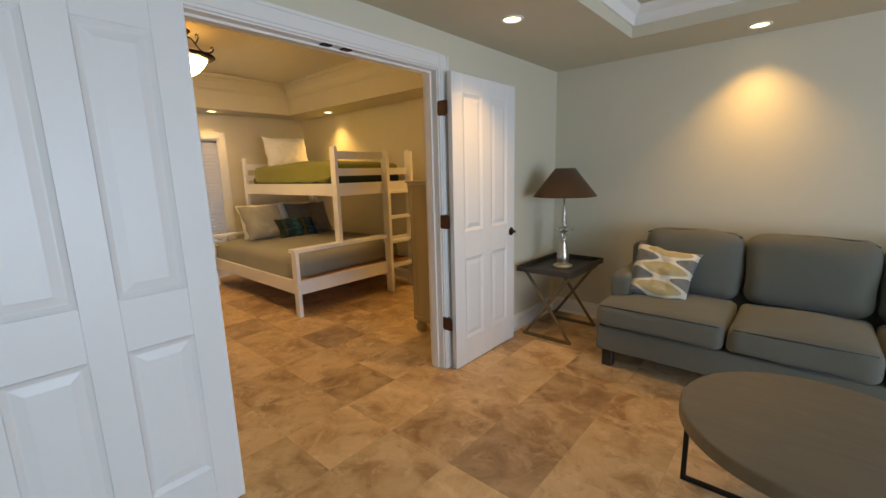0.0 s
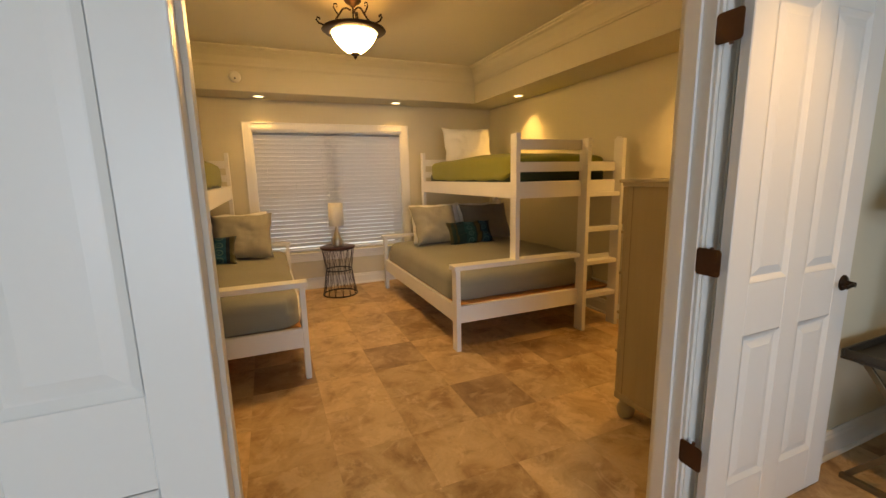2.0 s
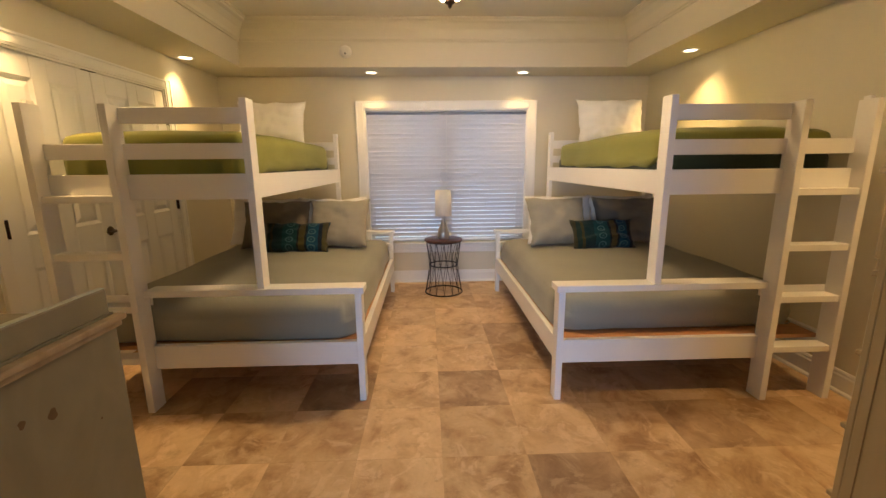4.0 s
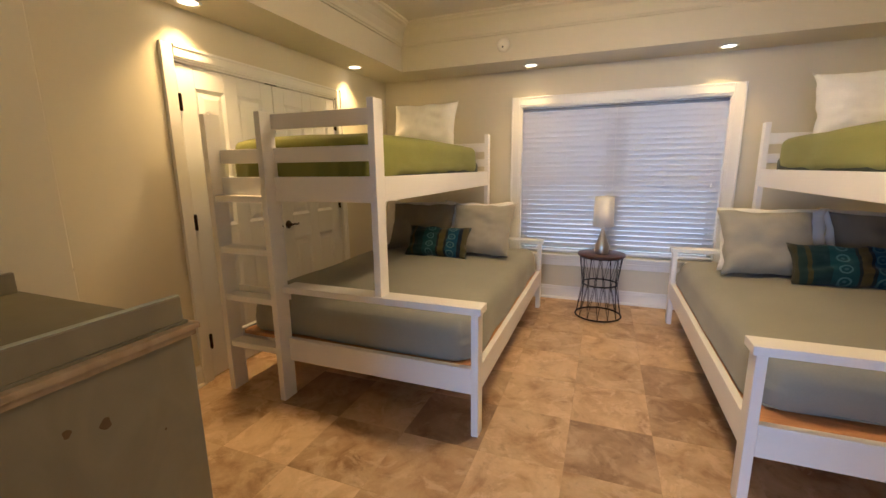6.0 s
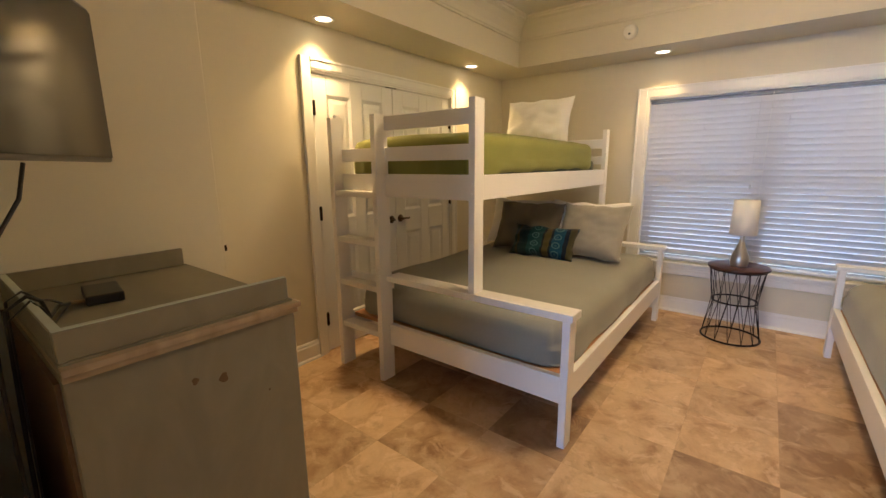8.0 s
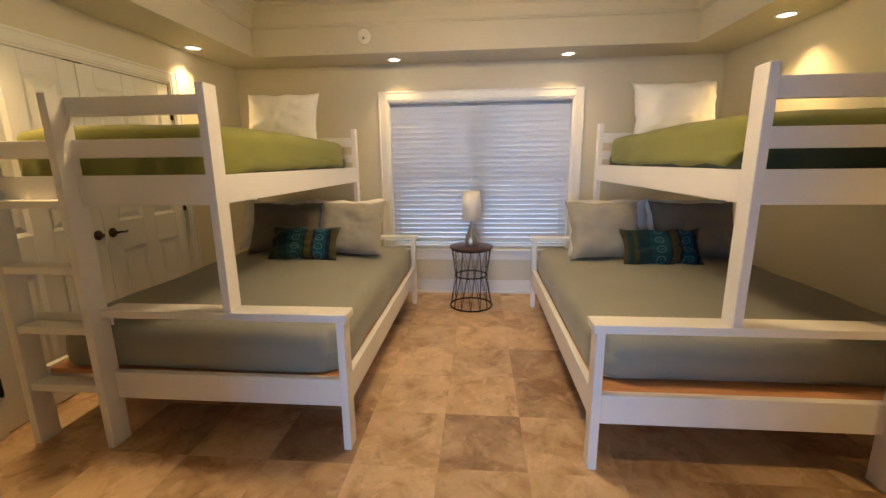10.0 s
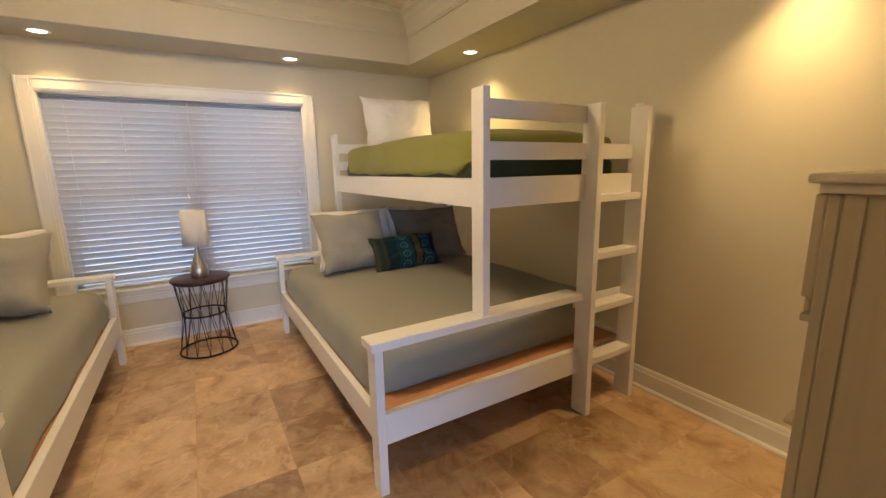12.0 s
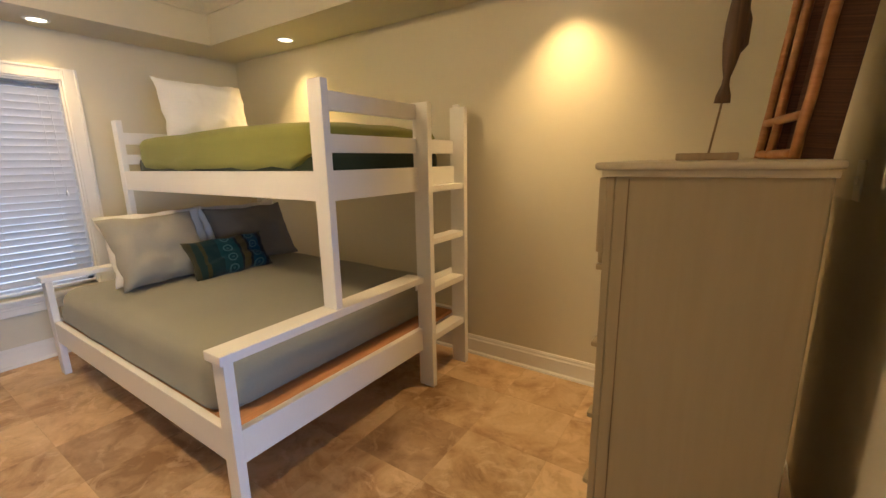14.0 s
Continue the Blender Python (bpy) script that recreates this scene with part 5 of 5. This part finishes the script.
# ---------------------------------------------------------------- living room: tray table and lamp
tt = thing("tray_table", pose(0, 0, 0), "weathered metal folding tray table with crossed legs", "side table")
SX0, SX1, SY0, SY1, SZ = -1.812, -1.340, 3.205, 3.915, 0.565
part("tray", box(SX0, SX1, SY0, SY1, SZ, SZ + 0.012, 0.002), TRAYM, tt)
for a in ((SX0, SX0 + 0.012, SY0, SY1), (SX1 - 0.012, SX1, SY0, SY1), (SX0 + 0.012, SX1 - 0.012, SY0, SY0 + 0.012), (SX0 + 0.012, SX1 - 0.012, SY1 - 0.012, SY1)):
    part("tray_rim", box(a[0], a[1], a[2], a[3], SZ + 0.012, SZ + 0.045, 0.003), TRAYM, tt)
# two crossed frames, one at each end, on floor bars
for y0, sgn in ((3.262, 1), (3.780, -1)):
    part("leg", bar((-1.755, y0, SZ), (-1.352, y0, 0.012), 0.014, 0.024), BRASSLEG, tt)
    part("leg", bar((-1.362, y0 + sgn * 0.016, SZ), (-1.758, y0 + sgn * 0.016, 0.012), 0.014, 0.024), BRASSLEG, tt)
    part("stretcher", box(-1.772, -1.340, y0 - 0.014, y0 + 0.012, 0.0, 0.024, 0.002), BRASSLEG, tt)
for x0 in (-1.757, -1.360):
    part("top_rail", box(x0 - 0.010, x0 + 0.010, 3.255, 3.790, SZ - 0.022, SZ - 0.001, 0.002), BRASSLEG, tt)

LXc, LYc, LZ = -1.545, 3.52, SZ + 0.012
lm = thing("table_lamp", pose(LXc, LYc, LZ), "tall silver column lamp with a brown cone shade", "table lamp")
part("base", lathe([(0.0, 0.0), (0.078, 0.0), (0.082, 0.008), (0.080, 0.018), (0.062, 0.026), (0.045, 0.034), (0.0, 0.036)], 32), SILVER, lm, smooth=True)
part("column", lathe([(0.040, 0.034), (0.050, 0.06), (0.050, 0.09), (0.040, 0.15), (0.030, 0.20), (0.024, 0.235), (0.030, 0.245), (0.016, 0.255), (0.0, 0.256)], 28), SILVER, lm, smooth=True)
part("crystal_collar", lathe([(0.012, 0.255), (0.028, 0.262), (0.032, 0.275), (0.022, 0.29), (0.012, 0.295), (0.030, 0.30), (0.066, 0.318), (0.082, 0.322), (0.066, 0.326), (0.028, 0.330), (0.014, 0.335), (0.012, 0.255)], 14), GLASS, lm, "faceted clear crystal dish")
part("upper_column", lathe([(0.012, 0.335), (0.024, 0.345), (0.026, 0.36), (0.014, 0.375), (0.02, 0.388), (0.022, 0.40), (0.012, 0.415), (0.016, 0.44), (0.018, 0.47), (0.010, 0.49), (0.012, 0.51), (0.007, 0.52), (0.006, 0.60), (0.0, 0.60)], 24), SILVER, lm, smooth=True)
part("shade", lathe([(0.255, 0.600), (0.257, 0.604), (0.080, 0.832), (0.076, 0.832), (0.251, 0.602), (0.255, 0.600)], 40), BROWNSH, lm, "dark brown fabric cone shade", True)
part("shade_top", lathe([(0.0, 0.822), (0.077, 0.824)], 30), SHADE_IN, lm)

# ---------------------------------------------------------------- sofa
sf = thing("sofa", pose(0, 0, 0), "grey three-seat fabric sofa with dark piping", "sofa")
FX0, FX1, FY0, FY1 = -1.075, 1.13, 3.05, 3.95
part("base", box(FX0 + 0.01, FX1 - 0.01, FY0 + 0.01, FY1, 0.125, 0.30, 0.02, seg=3), SOFAC, sf)
part("back_frame", box(FX0 + 0.02, FX1 - 0.02, FY1 - 0.20, FY1, 0.30, 0.80, 0.04, seg=3), SOFAC, sf)
for x0, x1 in ((FX0, FX0 + 0.15), (FX1 - 0.15, FX1)):
    own = soft_box(x1 - x0, 0.62, 0.335, 0.045, 8, 0.003, 5, x0)
    own.transform(Matrix.Translation(((x0 + x1) / 2, 3.62, 0.302)))
    part("arm", own, SOFAC, sf, smooth=True)
xs = [FX0, -0.30, 0.36, FX1]
for k in range(3):
    x0, x1 = xs[k] + 0.004, xs[k + 1] - 0.004
    own = soft_box(x1 - x0, 0.64, 0.165, 0.05, 14, 0.008, 4, k * 3.1, 0.03)
    for v in own.verts:
        # T-shaped ends stop short behind the arm
        if k == 0 and v.co.y > -0.07 and v.co.x < -(x1 - x0) / 2 + 0.155:
            v.co.x = max(v.co.x, -(x1 - x0) / 2 + 0.155)
        if k == 2 and v.co.y > -0.07 and v.co.x > (x1 - x0) / 2 - 0.155:
            v.co.x = min(v.co.x, (x1 - x0) / 2 - 0.155)
    own.transform(Matrix.Translation(((x0 + x1) / 2, 3.355, 0.302)))
    sc = part("seat_cushion", own, SOFAC, sf, smooth=True)
    yy = 3.355 - 0.32 + 0.012
    part("piping", tube([(x0 + 0.03, yy + 0.004, 0.452), ((x0 + x1) / 2, yy - 0.002, 0.456), (x1 - 0.03, yy + 0.004, 0.452)], 0.005, 6), PIPING, sc, smooth=True)
    part("piping", tube([(x0 + 0.03, yy + 0.004, 0.315), ((x0 + x1) / 2, yy - 0.004, 0.313), (x1 - 0.03, yy + 0.004, 0.315)], 0.005, 6), PIPING, sc, smooth=True)
bx = [-0.955, -0.30, 0.36, 1.01]
for k in range(3):
    w = bx[k + 1] - bx[k] - 0.008
    own = soft_box(w, 0.21, 0.47, 0.085, 14, 0.017, 5, 5 + k * 2.3)
    for v in own.verts:
        kk = (1 - (v.co.x / (w / 2)) ** 2) * max(0.0, 1 - ((v.co.z - 0.235) / 0.235) ** 2)
        v.co.y -= 0.035 * kk * (1 if v.co.y < 0 else 0)
        v.co.z += 0.018 * (1 - (2 * v.co.x / w) ** 2) * (1 if v.co.z > 0.3 else 0)
    m4 = Matrix.Translation(((bx[k] + bx[k + 1]) / 2, 3.70, 0.455)) @ Matrix.Rotation(radians(-8), 4, "X")
    own.transform(m4)
    bc = part("back_cushion", own, SOFAC, sf, smooth=True)
    pts = [m4 @ Vector((w * (q / 10 - 0.5) * 0.94, -0.055, 0.462 + 0.018 * (1 - (2 * (q / 10 - 0.5)) ** 2) - (0.02 if q in (0, 10) else 0))) for q in range(11)]
    part("piping", tube(pts, 0.005, 6), PIPING, bc, smooth=True)
for xx in (FX0 + 0.085, FX1 - 0.085):
    for yy in (FY0 + 0.07, FY1 - 0.07):
        part("foot", box(xx - 0.035, xx + 0.035, yy - 0.035, yy + 0.035, 0, 0.13, 0.004), DARKWOOD, sf, "dark wooden block foot")
m5 = Matrix.Translation((-0.785, 3.36, 0.452)) @ Matrix.Rotation(radians(8), 4, "Z") @ Matrix.Rotation(radians(-30), 4, "X") @ Matrix.Rotation(radians(10), 4, "Y")
single("throw_pillow", pillow_mesh(0.42, 0.42, 0.17, seed=20.5), OGEE, m5, "cream, grey and gold ogee print throw pillow", "pillow", "sofa pillows", smooth=True)
m6 = Matrix.Translation((0.80, 3.40, 0.475)) @ Matrix.Rotation(radians(-12), 4, "Z") @ Matrix.Rotation(radians(-26), 4, "X") @ Matrix.Rotation(radians(-10), 4, "Y")
single("throw_pillow", pillow_mesh(0.47, 0.42, 0.17, seed=27.1), OGEE, m6, "cream, grey and gold ogee print throw pillow", "pillow", "sofa pillows", smooth=True)

# ---------------------------------------------------------------- coffee table
ct = thing("coffee_table", pose(0.106, 2.185, 0), "round grey-brown coffee table on thin black legs", "coffee table")
part("tabletop", lathe([(0.0, 0.43), (0.448, 0.43), (0.455, 0.427), (0.457, 0.420), (0.457, 0.375), (0.453, 0.371), (0.0, 0.370)], 72), TABLETOP, ct, smooth=False)
for a in (0, 90):
    m7 = Matrix.Rotation(radians(a), 4, "Z")
    own = bmesh.new()
    for p, q in (((-0.425, 0, 0.01), (-0.425, 0, 0.37)), ((0.425, 0, 0.01), (0.425, 0, 0.37)), ((-0.435, 0, 0.010 + 0.0005 * a / 90), (0.435, 0, 0.010 + 0.0005 * a / 90))):
        bar(m7 @ Vector(p), m7 @ Vector(q), 0.020, 0.020, own)
    part("leg_frame", own, BLACKM, ct)

# ---------------------------------------------------------------- stone floor tiles, last
PITX, PITY, GAP = 0.4125, 0.402, 0.0016
fl = bpy.data.objects["floor"]
tile_meshes = {}


def tile_mesh(w, d, material, variant):
    key = (round(w, 3), round(d, 3), material.name, variant)
    if key not in tile_meshes:
        bm = box(0, w, 0, d, -0.012, 0.0, 0.0006)
        tile_meshes[key] = mesh_of(bm, "tile", material)
    return tile_meshes[key]


DARK = {(0, 0), (-2, 1), (2, 1), (0, -2), (0, -4), (1, 3), (7, 0), (7, 1), (7, 2), (7, -2), (-4, -2)}
MIDDLE = {(1, 2), (2, 2), (2, 3), (1, 4), (6, 0), (-1, 1), (8, 2), (0, 2), (3, 4)}
rng = random.Random(4)
for i in range(-6, 21):
    for j in range(-13, 7):
        x0, y0 = -4.10 + PITX * i, 1.59 + PITY * j
        x1, y1 = x0 + PITX - GAP, y0 + PITY - GAP
        x0, x1 = max(x0, WIN_X), min(x1, LIV_X1)
        y_lo, y_hi = (LEFT_Y, RIGHT_Y) if x1 < DOOR_X0 else (LIV_Y0, LIV_Y1)
        y0, y1 = max(y0, y_lo), min(y1, y_hi)
        if x1 - x0 < 0.02 or y1 - y0 < 0.02:
            continue
        r = rng.random()
        material = STONE_D if (i, j) in DARK else STONE_M if (i, j) in MIDDLE or r > 0.78 else STONE_L
        if x0 > 1.8:
            continue
        o = new("tile", tile_mesh(x1 - x0, y1 - y0, material, 0))
        o.parent = fl
        o.location = (x0, y0, 0)
bm = box(2.0875, LIV_X1, LIV_Y0, LIV_Y1, -0.012, 0.0, 0.001)
structure("floor_far", bm, STONE_L, "plain run of the same stone floor", "floor")
